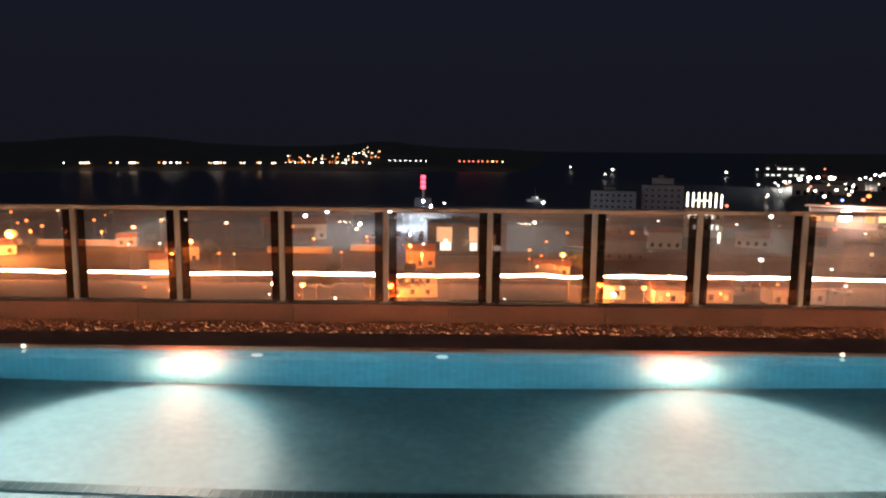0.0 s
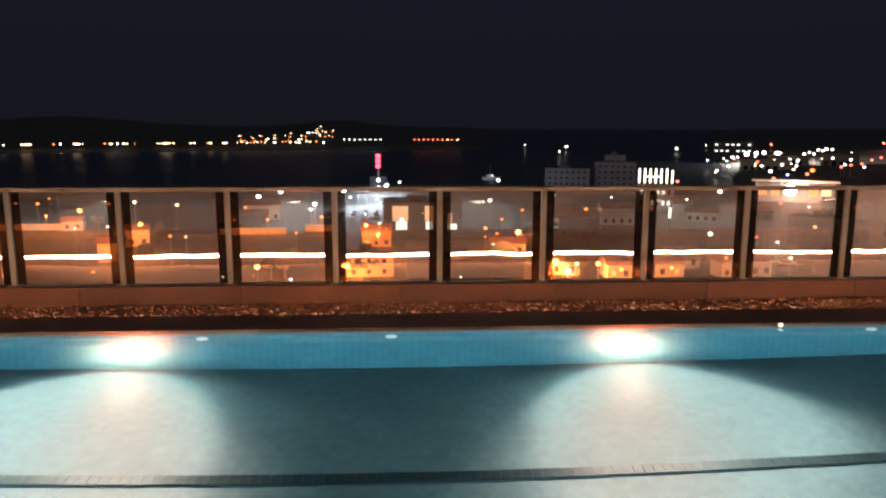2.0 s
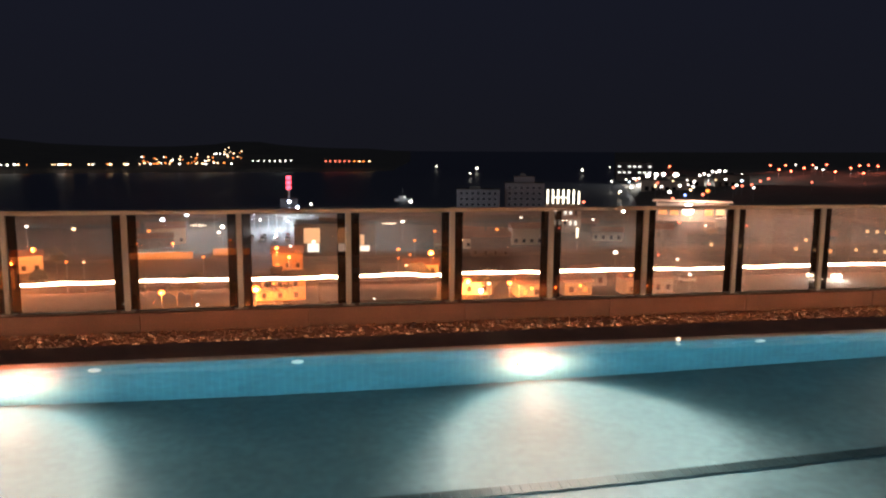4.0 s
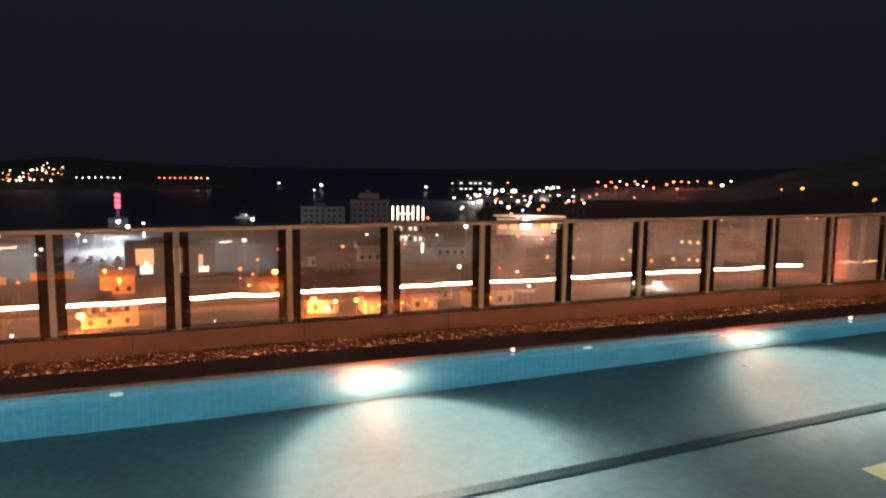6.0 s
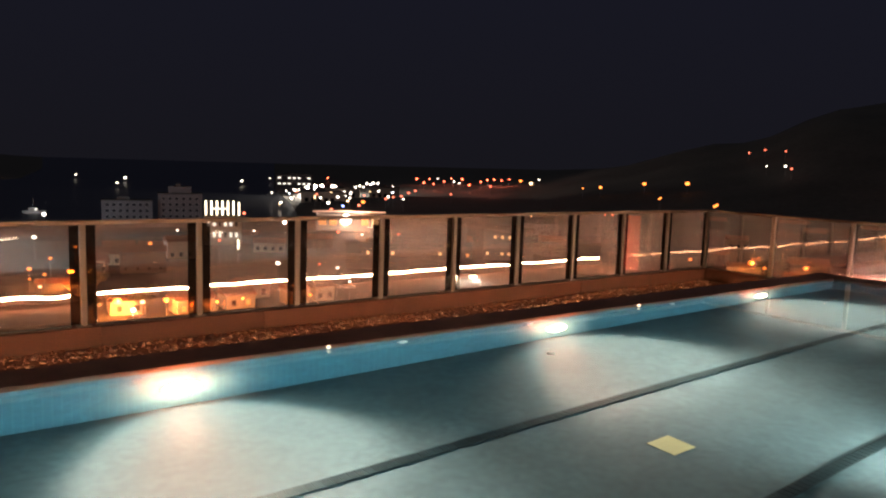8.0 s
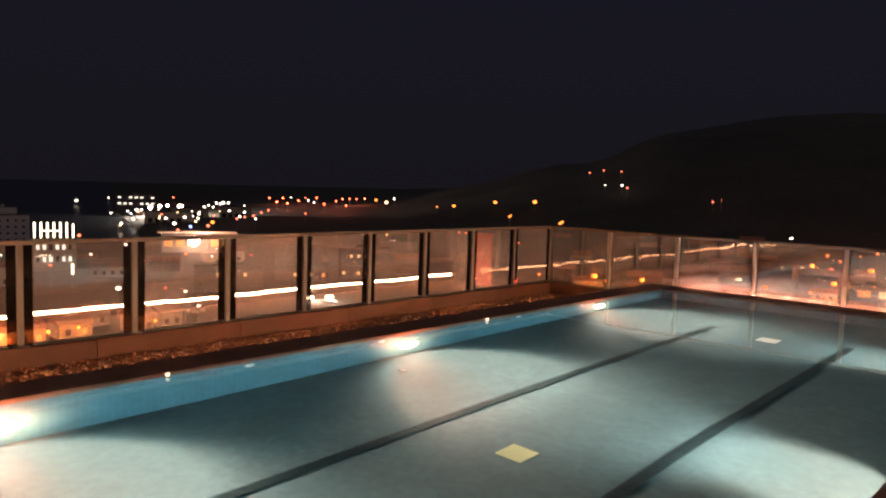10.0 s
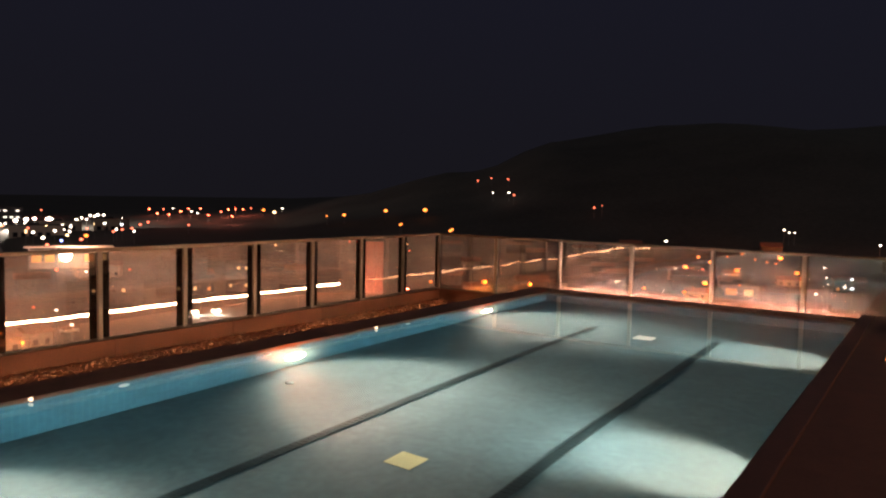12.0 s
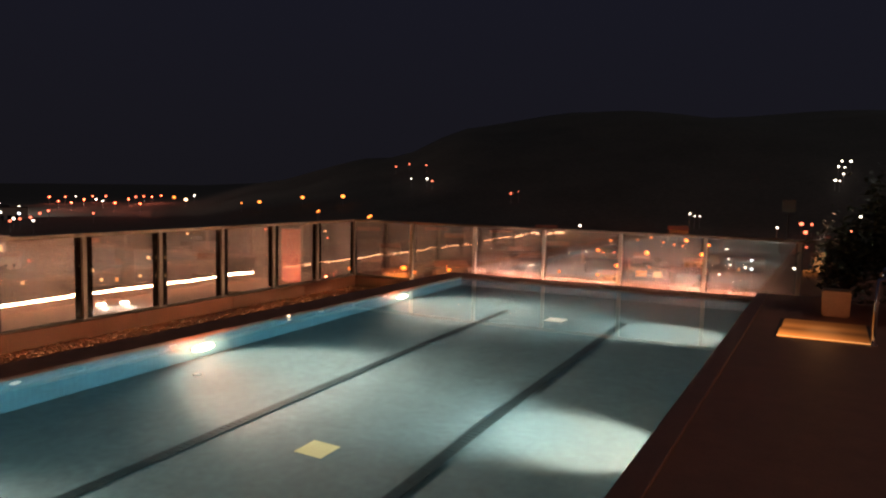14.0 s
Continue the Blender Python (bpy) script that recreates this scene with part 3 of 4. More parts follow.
# unseen hotel wall added behind, closes the terrace; two added lamps light the deck
setting("building_wall", boxed(-14, XC + 0.15, -8.3, -8.0, -0.6, 6.0), M_PLASTER, "plastered hotel wall added unseen behind the terrace", "wall")
setting("tower_body", boxed(-13.8, XC + 0.12, -8.0, R + 0.12, GROUND - 0.5, -1.76), M_PLASTER, "plastered body of the hotel below the terrace", "building")
setting("terrace_slab", boxed(-14, XC + 0.15, -8.0, R + 0.15, -1.75, -1.22), M_CONC, "concrete slab that carries the terrace", "slab")
M_UNSEEN_LAMP = glow("unseen_lamp_glass", (1.0, 0.48, 0.26), 6.0)
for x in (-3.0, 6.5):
    sc = thing("wall_lamp", "warm glowing wall lamp added unseen to light the deck", "wall lamp", (x, -8.0, 2.5), "wall lamps")
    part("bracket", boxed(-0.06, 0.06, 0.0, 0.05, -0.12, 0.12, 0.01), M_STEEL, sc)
    part("shade", lathe(bmesh.new(), Matrix.Translation((0, 0.13, -0.12)), [(0.05, 0.0), (0.075, 0.06), (0.075, 0.20), (0.05, 0.25)], 20), M_UNSEEN_LAMP, sc, "glowing amber glass shade", True)
    li = bpy.data.lights.new("deck_fill", "POINT")
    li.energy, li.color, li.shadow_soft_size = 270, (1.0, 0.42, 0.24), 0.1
    ob = new("deck_fill", li)
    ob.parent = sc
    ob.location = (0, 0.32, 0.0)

# ---- land, bay, far shore ----
def smooth(a, b, x):
    u = min(1.0, max(0.0, (x - a) / (b - a)))
    return u * u * (3 - 2 * u)


def ridge(a):
    """Height of the skyline hill, as an angle, by bearing (degrees to the right of straight ahead)."""
    pts = ((-180, -2.0), (20, -2.0), (30, -1.9), (36, -1.55), (44, -1.2), (48, 0.0), (57, 2.0), (65, 4.6), (75, 5.6), (95, 5.2), (120, 3.0), (180, -2.0))
    for (a0, e0), (a1, e1) in zip(pts, pts[1:]):
        if a0 <= a <= a1:
            return e0 + (e1 - e0) * smooth(a0, a1, a)
    return -2.0


def terrain(x, y):
    """Height of the land: flat town, bay to the left, wooded hill to the right, far shore."""
    d = math.hypot(x, y)
    a = math.degrees(math.atan2(x, y))
    top = 1.6 + 900 * math.tan(math.radians(ridge(a)))
    z = GROUND + max(0.0, top - GROUND) * smooth(300, 900, d)
    if a > 26:
        z += 5 * math.sin(d * 0.021 + a * 0.3) * smooth(500, 800, d) * smooth(46, 60, a)
    bay = smooth(420, 450, d) * (1 - smooth(22, 27, a)) * smooth(-75, -65, a)
    shore = smooth(985, 1015, d) * (1 - smooth(4, 7, a))
    far = (10 + 36 * math.exp(-((a + 24) / 8.0) ** 2) + 30 * math.exp(-((a + 5) / 4.0) ** 2)) * smooth(1030, 1800, d)
    z -= 5 * bay * (1 - shore)
    z += far * shore * smooth(-75, -65, a)
    return z


M_LAND = material("town_ground", (0.042, 0.036, 0.030), 0.9, vary=0.5, size=0.02, bump=0.0, bsize=0.3)
M_ROOF = material("flat_roof_felt", (0.07, 0.065, 0.06), 0.9, vary=0.3, size=0.3, bsize=3)
M_TILE = material("clay_roof_tiles", (0.25, 0.11, 0.07), 0.8, vary=0.3, size=0.6, bsize=6)
M_SEA = material("night_sea", (0.010, 0.012, 0.016), 0.34, vary=0.2, size=0.02, bump=0.0)
M_PANE = material("dark_window_glass", (0.02, 0.02, 0.025), 0.1, vary=0.1)
M_POLE = material("galvanised_pole", (0.30, 0.30, 0.30), 0.5, metal=0.6, vary=0.1)
sn, sl = M_SEA.node_tree.nodes, M_SEA.node_tree.links
sn["Principled BSDF"].inputs["Specular IOR Level"].default_value = 0.5
sw = sn.new("ShaderNodeTexNoise")
sw.inputs["Scale"].default_value = 0.25
sw.inputs["Detail"].default_value = 5
sg_ = sn.new("ShaderNodeNewGeometry")
sb = sn.new("ShaderNodeBump")
sb.inputs["Strength"].default_value = 0.3
sb.inputs["Distance"].default_value = 0.9
sl.new(sg_.outputs["Position"], sw.inputs["Vector"])
sl.new(sw.outputs["Fac"], sb.inputs["Height"])
sl.new(sb.outputs[0], sn["Principled BSDF"].inputs["Normal"])

verts, faces = [(0, 0, GROUND)], []
RINGS, SPOKES = 64, 180
for i in range(RINGS):
    d = 12 * (4800 / 12) ** (i / (RINGS - 1))
    for k in range(SPOKES):
        a = 2 * math.pi * k / SPOKES
        x, y = d * math.sin(a), d * math.cos(a)
        verts.append((x, y, terrain(x, y)))
for k in range(SPOKES):
    faces.append((0, 1 + (k + 1) % SPOKES, 1 + k))
for i in range(RINGS - 1):
    for k in range(SPOKES):
        p, q = 1 + i * SPOKES + k, 1 + i * SPOKES + (k + 1) % SPOKES
        faces.append((p, q, q + SPOKES, p + SPOKES))
me = bpy.data.meshes.new("ground")
me.from_pydata(verts, [], faces)
me.materials.append(M_LAND)
for p in me.polygons:
    p.use_smooth = True
tagged(new("ground", me), "dark town ground, wooded hill and far shore at night", "ground", kind="structure")
setting("bay", boxed(-4600, 2300, 380, 4700, GROUND - 4, GROUND - 1.6), M_SEA, "dark calm sea of the bay at night", "water")

# ---- lamps of the town ----
ORANGE, AMBER, WHITE, COOL, RED, BLUE = ((1.0, 0.26, 0.045), (1.0, 0.62, 0.32), (1.0, 0.88, 0.74), (0.80, 0.88, 1.0), (1.0, 0.19, 0.10), (0.25, 0.35, 1.0))
LAMP_NAME = {ORANGE: "orange", AMBER: "amber", WHITE: "white", COOL: "cool white", RED: "red", BLUE: "blue"}
HEAD_MAT = {c: glow("lamp_head_" + LAMP_NAME[c].replace(" ", "_"), c, {ORANGE: 4.0, RED: 4.0, AMBER: 6.0}.get(c, 8.0)) for c in LAMP_NAME}
bm = bmesh.new()
lathe(bm, Matrix.Identity(4), [(0.35, -0.75), (0.80, -0.50), (1.0, -0.05), (0.85, 0.40), (0.45, 0.70)], 14)
HEAD = {c: None for c in LAMP_NAME}
proto = mesh_of("head", bm, M_PLATE, True)
for c in HEAD:
    HEAD[c] = proto.copy()
    HEAD[c].materials[0] = HEAD_MAT[c]
POLE = mesh_of("pole", cyl(bmesh.new(), (0, 0, 0), (0, 0, 1), 1.0, 0.6, 8), M_POLE)
CAP = mesh_of("cap", lathe(bmesh.new(), Matrix.Identity(4), [(0.9, 0.0), (0.7, 0.18), (0.2, 0.30)], 12), M_POLE, True)


def lamp_at(x, y, h, r, color, light=0):
    """A street lamp of head radius r, its bloom included; light: watts that it throws on what stands round it."""
    z = terrain(x, y)
    t = thing("street_lamp", "lit %s street lamp on a pole in the town" % LAMP_NAME[color], "street lamp", (x, y, z), "street lamps")
    for name, me, loc, sc in (("pole", POLE, 0, (0.09, 0.09, h - r * 0.5)), ("head", HEAD[color], h, (r, r, r)), ("cap", CAP, h + r * 0.68, (r * 0.6, r * 0.6, r * 0.6))):
        ob = new(name, me)
        ob.parent = t
        ob.location = (0, 0, loc)
        ob.scale = sc
    if light:
        li = bpy.data.lights.new("lamp_light", "POINT")
        li.energy, li.color, li.shadow_soft_size = light, color, 0.5
        ob = new("lamp_light", li)
        ob.parent = t
        ob.location = (0, -r - 0.6, h - 0.3)
    return t


# the far shore: rows of small lamps
rs = random.Random(5)


def shore(az, up, r, color):
    d = 1016 + up
    x, y = -d * math.sin(radians(az)), d * math.cos(radians(az))
    lamp_at(x, y, 9.5 if az < 5 else 5.5, r * 0.42, color)


for k in range(9):
    shore(-3.75 + 0.36 * k + (0.02 if k % 2 else 0), 10, 2.6, RED if k > 2 else ORANGE)
for az in (-4.2, -3.45):
    shore(az, 8, 2.6, AMBER)
for k in range(8):
    shore(1.75 + 0.40 * k, 14, 1.8, WHITE)
for k in range(62):
    shore(rs.uniform(5.2, 12.5), 20 + 300 * rs.random() ** 2, rs.uniform(1.6, 3.0), rs.choice((AMBER, WHITE, ORANGE, AMBER)))
for k in range(10):
    shore(rs.gauss(6.6, 0.5), 220 + 200 * rs.random(), rs.uniform(2.0, 3.2), rs.choice((WHITE, AMBER)))
for k in range(54):
    shore(rs.choice((26.3, 24.8, 23.2, 21.2, 20.0, 18.0, 17.2, 15.8, 14.5, 13.4)) + rs.gauss(0, 0.25), 14 * rs.random(), rs.uniform(1.6, 3.2), rs.choice((AMBER, WHITE, AMBER, ORANGE)))
shore(27.7, 6, 2.0, WHITE)

lamp_at(-166.4, 276.2, 7.0, 0.57, ORANGE)
lamp_at(-143.4, 246.5, 7.0, 0.58, ORANGE)
lamp_at(-142.2, 239.3, 7.0, 0.42, ORANGE)
lamp_at(-129.4, 230.8, 7.0, 0.54, ORANGE)
lamp_at(-122.1, 250.2, 7.0, 0.57, ORANGE)
lamp_at(-129.7, 251.1, 7.0, 0.43, ORANGE)
lamp_at(-152.6, 284.0, 7.0, 0.49, AMBER)
lamp_at(-137.6, 298.1, 7.0, 0.58, AMBER)
lamp_at(-126.7, 268.1, 7.0, 0.38, ORANGE)
lamp_at(-99.8, 230.0, 7.0, 0.76, ORANGE, 20758)
lamp_at(-98.5, 249.0, 7.0, 0.54, ORANGE)
lamp_at(-91.8, 254.1, 7.0, 0.55, WHITE)
lamp_at(-83.9, 189.9, 7.0, 0.26, WHITE)
lamp_at(-76.9, 192.8, 7.0, 0.32, WHITE)
lamp_at(-74.8, 244.8, 7.0, 0.65, AMBER)
lamp_at(-55.8, 176.1, 7.0, 0.38, ORANGE)
lamp_at(-51.8, 175.0, 7.0, 0.28, AMBER)
lamp_at(-56.3, 133.1, 7.0, 0.29, ORANGE)
lamp_at(-50.7, 236.5, 7.0, 0.55, ORANGE)
lamp_at(-31.8, 127.8, 7.0, 0.20, WHITE)
lamp_at(-70.3, 198.0, 7.0, 0.64, ORANGE, 17395)
lamp_at(-127.0, 210.1, 7.0, 1.62, ORANGE, 95426)
lamp_at(-67.1, 175.7, 7.0, 0.67, ORANGE, 21193)
lamp_at(-53.5, 272.4, 7.0, 0.85, COOL, 5000)
lamp_at(-48.6, 292.5, 7.0, 0.90, COOL, 5000)
lamp_at(-39.0, 296.6, 7.0, 0.46, COOL)
lamp_at(-29.8, 245.9, 7.0, 0.63, WHITE, 6192)
lamp_at(-29.1, 230.8, 7.0, 0.47, WHITE)
lamp_at(-23.8, 296.4, 7.0, 0.76, COOL, 26000)
lamp_at(-15.3, 300.6, 7.0, 0.77, COOL, 60000)
lamp_at(-7.5, 322.0, 7.0, 0.60, COOL, 60000)
lamp_at(-1.5, 296.0, 7.0, 0.55, COOL, 26000)
lamp_at(-12.0, 352.0, 7.0, 0.60, COOL, 60000)
lamp_at(-19.5, 268.0, 7.0, 0.45, WHITE)
lamp_at(-9.5, 262.0, 7.0, 0.40, COOL)
lamp_at(-18.6, 301.3, 7.0, 0.46, COOL)
lamp_at(-26.5, 180.0, 7.0, 0.37, ORANGE)
lamp_at(-6.3, 177.5, 7.0, 0.36, ORANGE, 15000)
lamp_at(-10.0, 193.5, 7.0, 0.39, ORANGE, 15000)
lamp_at(-6.6, 196.6, 7.0, 0.30, WHITE)
lamp_at(30.4, 255.8, 7.0, 0.65, WHITE)
lamp_at(27.7, 203.9, 7.0, 0.42, ORANGE)
lamp_at(37.1, 226.1, 7.0, 0.52, ORANGE)
lamp_at(28.5, 179.7, 7.0, 0.74, ORANGE, 26783)
lamp_at(21.1, 186.9, 7.0, 0.48, ORANGE)
lamp_at(19.4, 171.8, 7.0, 0.26, ORANGE)
lamp_at(22.9, 177.2, 7.0, 0.36, ORANGE)
lamp_at(-12.5, 155.5, 3.6, 0.95, ORANGE, 52000)
lamp_at(-31.2, 154.5, 3.6, 0.64, ORANGE, 13111)
lamp_at(-8.1, 142.5, 7.0, 0.29, ORANGE)
lamp_at(-19.6, 125.1, 7.0, 0.26, WHITE)
lamp_at(6.2, 135.9, 7.0, 0.21, RED)
lamp_at(10.0, 125.9, 7.0, 0.16, WHITE)
lamp_at(20.0, 161.1, 7.0, 0.33, AMBER)
lamp_at(57.8, 228.2, 7.0, 0.60, ORANGE)
lamp_at(76.4, 265.1, 7.0, 0.42, WHITE)
lamp_at(101.2, 255.8, 7.0, 0.42, WHITE)
lamp_at(124.3, 302.8, 7.0, 0.50, WHITE)
lamp_at(126.8, 287.1, 7.0, 0.80, WHITE, 7846)
lamp_at(79.2, 229.3, 7.0, 0.49, RED)
lamp_at(75.3, 174.2, 7.0, 0.58, WHITE)
lamp_at(65.0, 142.0, 7.0, 0.32, ORANGE)
lamp_at(85.5, 161.2, 7.0, 0.37, WHITE)
lamp_at(84.3, 168.7, 7.0, 0.29, RED)
lamp_at(132.3, 231.0, 7.0, 0.34, WHITE)
lamp_at(78.0, 141.3, 7.0, 0.33, WHITE)
lamp_at(128.9, 243.0, 7.0, 0.56, RED)
lamp_at(42.3, 154.8, 3.6, 0.57, ORANGE, 10220)
lamp_at(30.2, 130.6, 7.0, 0.41, WHITE, 4825)
lamp_at(33.3, 137.1, 7.0, 0.43, AMBER)
lamp_at(33.5, 158.4, 3.6, 0.82, ORANGE, 21045)
lamp_at(128.5, 337.7, 7.0, 0.73, RED)
lamp_at(173.6, 1047.9, 7.0, 0.94, WHITE)
lamp_at(168.7, 791.0, 7.0, 0.86, WHITE)
lamp_at(213.8, 959.1, 7.0, 1.57, WHITE)
lamp_at(45.2, 347.7, 7.0, 0.80, WHITE)
lamp_at(-1.8, 337.2, 7.0, 0.51, WHITE)
lamp_at(335.3, 889.7, 7.0, 1.35, WHITE)
lamp_at(273.0, 596.3, 7.0, 0.70, WHITE)
lamp_at(203.6, 467.5, 7.0, 0.78, WHITE)
lamp_at(419.9, 1003.7, 7.0, 0.78, WHITE)
lamp_at(295.9, 621.1, 7.0, 1.47, WHITE, 160000)
lamp_at(305.5, 623.4, 7.0, 1.48, WHITE, 160000)
lamp_at(315.0, 607.0, 7.0, 1.46, WHITE, 160000)
lamp_at(317.2, 594.4, 7.0, 0.96, WHITE)
lamp_at(308.6, 567.6, 7.0, 0.92, WHITE)
lamp_at(278.5, 516.7, 7.0, 0.83, WHITE)
lamp_at(329.6, 589.9, 7.0, 0.96, WHITE)
lamp_at(349.2, 616.9, 7.0, 0.76, WHITE)
lamp_at(386.1, 667.3, 7.0, 1.10, WHITE)
lamp_at(398.8, 676.0, 7.0, 1.40, WHITE)
lamp_at(206.2, 402.6, 7.0, 0.92, WHITE)
lamp_at(202.2, 376.4, 7.0, 0.65, BLUE)
lamp_at(182.8, 353.1, 7.0, 0.81, RED)
lamp_at(165.7, 334.6, 7.0, 0.76, RED)
lamp_at(233.0, 406.9, 7.0, 1.19, ORANGE)
lamp_at(214.8, 379.8, 7.0, 0.89, RED)
lamp_at(241.7, 457.7, 7.0, 0.92, WHITE)
lamp_at(244.6, 445.6, 7.0, 0.72, WHITE)
lamp_at(225.7, 452.1, 7.0, 0.77, WHITE)
lamp_at(264.5, 430.8, 7.0, 0.79, RED)
lamp_at(278.6, 443.8, 7.0, 0.82, RED)
lamp_at(288.7, 448.6, 7.0, 0.83, RED)
lamp_at(314.9, 479.0, 7.0, 0.90, RED)
lamp_at(333.9, 498.0, 7.0, 0.94, RED)
lamp_at(434.8, 852.1, 7.0, 0.85, RED, 4000)
lamp_at(378.0, 645.8, 7.0, 0.94, WHITE)
lamp_at(398.5, 665.5, 7.0, 1.09, WHITE)
lamp_at(339.1, 591.7, 7.0, 0.75, WHITE)
lamp_at(317.1, 563.1, 7.0, 0.87, WHITE)
lamp_at(271.4, 493.3, 7.0, 0.71, WHITE)
lamp_at(365.6, 583.0, 7.0, 0.61, WHITE)
lamp_at(493.6, 734.6, 7.0, 1.19, RED, 4000)
lamp_at(419.7, 611.4, 7.0, 0.99, RED, 4000)
lamp_at(486.9, 698.2, 7.0, 0.95, RED, 4000)
lamp_at(409.2, 579.1, 7.0, 0.95, RED, 4000)
lamp_at(502.1, 703.2, 7.0, 0.68, WHITE)
lamp_at(453.8, 623.4, 7.0, 1.03, RED, 4000)
lamp_at(516.7, 695.8, 7.0, 0.97, RED, 4000)
lamp_at(522.2, 681.9, 7.0, 1.15, RED, 4000)
lamp_at(426.3, 545.5, 7.0, 0.93, RED, 4000)
lamp_at(471.6, 584.0, 7.0, 1.01, RED, 4000)
lamp_at(507.5, 617.5, 7.0, 1.07, RED, 4000)
lamp_at(516.4, 616.4, 7.0, 0.90, RED, 4000)
lamp_at(505.2, 591.7, 7.0, 0.87, RED, 4000)
lamp_at(523.9, 600.5, 7.0, 0.89, RED, 4000)
lamp_at(421.4, 507.8, 7.0, 0.88, RED, 4000)
lamp_at(499.3, 554.4, 7.0, 1.50, ORANGE)
lamp_at(474.8, 512.4, 7.0, 1.56, AMBER)
lamp_at(531.5, 561.8, 7.0, 0.86, WHITE)
lamp_at(333.0, 447.8, 7.0, 0.75, RED)
lamp_at(442.2, 581.6, 7.0, 0.69, WHITE)
lamp_at(462.1, 617.3, 7.0, 0.86, WHITE)
lamp_at(407.8, 383.3, 7.0, 0.63, ORANGE)
lamp_at(411.6, 369.3, 7.0, 1.24, ORANGE)
lamp_at(431.7, 345.7, 7.0, 1.36, ORANGE)
lamp_at(426.0, 305.2, 7.0, 1.52, ORANGE)
lamp_at(370.8, 285.0, 7.0, 0.63, ORANGE)
lamp_at(359.2, 238.8, 7.0, 0.87, ORANGE)
lamp_at(263.0, 282.7, 7.0, 0.52, AMBER)
lamp_at(251.6, 288.3, 7.0, 0.34, AMBER)
lamp_at(559.0, 343.4, 7.0, 0.73, RED)
lamp_at(556.8, 328.2, 7.0, 0.72, RED)
lamp_at(534.6, 298.7, 7.0, 0.68, RED)
lamp_at(496.3, 290.6, 7.0, 0.51, WHITE)
lamp_at(484.7, 270.0, 7.0, 0.74, WHITE)
lamp_at(473.6, 259.5, 7.0, 0.72, RED)
lamp_at(442.4, 183.8, 7.0, 0.64, RED)
lamp_at(448.3, 180.9, 7.0, 0.32, RED)
lamp_at(374.6, 115.8, 7.0, 0.61, WHITE)
lamp_at(423.4, 68.5, 7.0, 0.48, WHITE)
lamp_at(418.7, 65.2, 7.0, 0.38, WHITE)
lamp_at(419.1, 62.6, 7.0, 0.38, WHITE)
lamp_at(403.3, 22.9, 7.0, 0.54, WHITE)
lamp_at(374.7, 286.9, 7.0, 0.63, ORANGE)
lamp_at(364.3, 240.7, 7.0, 0.78, ORANGE)
lamp_at(311.5, 87.9, 7.0, 0.87, ORANGE, 12806)
lamp_at(342.3, 90.7, 7.0, 0.79, ORANGE)
lamp_at(331.4, 82.9, 7.0, 0.69, ORANGE)
lamp_at(336.6, 87.7, 2.0, 1.30, RED, 26063)
lamp_at(323.7, 88.3, 2.0, 1.00, RED)
lamp_at(256.7, 65.5, 7.0, 0.83, ORANGE, 14261)
lamp_at(224.9, 63.3, 7.0, 0.52, ORANGE)
lamp_at(226.1, 76.2, 7.0, 0.53, ORANGE)
lamp_at(313.6, 67.5, 7.0, 1.00, ORANGE, 17275)
lamp_at(258.4, 54.5, 7.0, 0.35, ORANGE)
lamp_at(359.2, 75.5, 7.0, 0.66, ORANGE)
lamp_at(349.4, 79.7, 7.0, 0.48, ORANGE)
lamp_at(347.7, 67.4, 7.0, 0.47, ORANGE)
lamp_at(343.4, 61.7, 7.0, 0.47, ORANGE)
lamp_at(356.8, 58.7, 7.0, 0.97, ORANGE, 14307)
lamp_at(340.9, 57.6, 7.0, 0.46, ORANGE)
lamp_at(319.4, 46.2, 7.0, 0.86, ORANGE, 12768)
lamp_at(348.8, 47.4, 7.0, 0.79, ORANGE)
lamp_at(340.5, 38.9, 7.0, 0.61, WHITE)
lamp_at(309.5, 34.4, 7.0, 0.42, WHITE)
lamp_at(286.4, 31.2, 7.0, 0.39, WHITE)
lamp_at(250.7, 30.5, 7.0, 0.45, WHITE)
lamp_at(310.3, 26.0, 7.0, 0.56, COOL)
lamp_at(280.1, 25.5, 7.0, 0.50, WHITE)
lamp_at(276.1, 23.0, 7.0, 0.62, COOL)
lamp_at(173.9, 271.7, 2.0, 0.50, RED)
lamp_at(204.2, 121.9, 7.0, 0.85, ORANGE, 16723)
lamp_at(195.9, 112.7, 7.0, 0.50, ORANGE)
lamp_at(208.3, 107.3, 7.0, 0.63, ORANGE, 9266)
lamp_at(203.2, 152.4, 2.0, 0.57, RED, 19029)
lamp_at(191.9, 134.5, 7.0, 0.52, ORANGE)
lamp_at(282.8, 211.3, 7.0, 0.47, RED)
lamp_at(304.9, 229.4, 7.0, 0.43, AMBER)
lamp_at(297.4, 262.6, 7.0, 0.53, RED)
lamp_at(299.9, 259.6, 7.0, 0.53, RED)
lamp_at(313.4, 598.8, 7.0, 1.90, WHITE, 150000)
lamp_at(312.9, 624.5, 7.0, 1.31, WHITE, 150000)
lamp_at(414.9, 12.4, 7.0, 1.11, RED)
lamp_at(395.5, 9.7, 7.0, 1.06, RED)
lamp_at(415.0, 7.6, 7.0, 0.65, RED)
lamp_at(359.4, 8.2, 7.0, 0.72, RED)
lamp_at(401.5, -9.3, 7.0, 0.81, RED)
lamp_at(436.5, -14.3, 7.0, 0.68, WHITE)
lamp_at(566.6, -5.4, 7.0, 0.63, WHITE)
lamp_at(566.5, -10.7, 7.0, 0.76, WHITE)
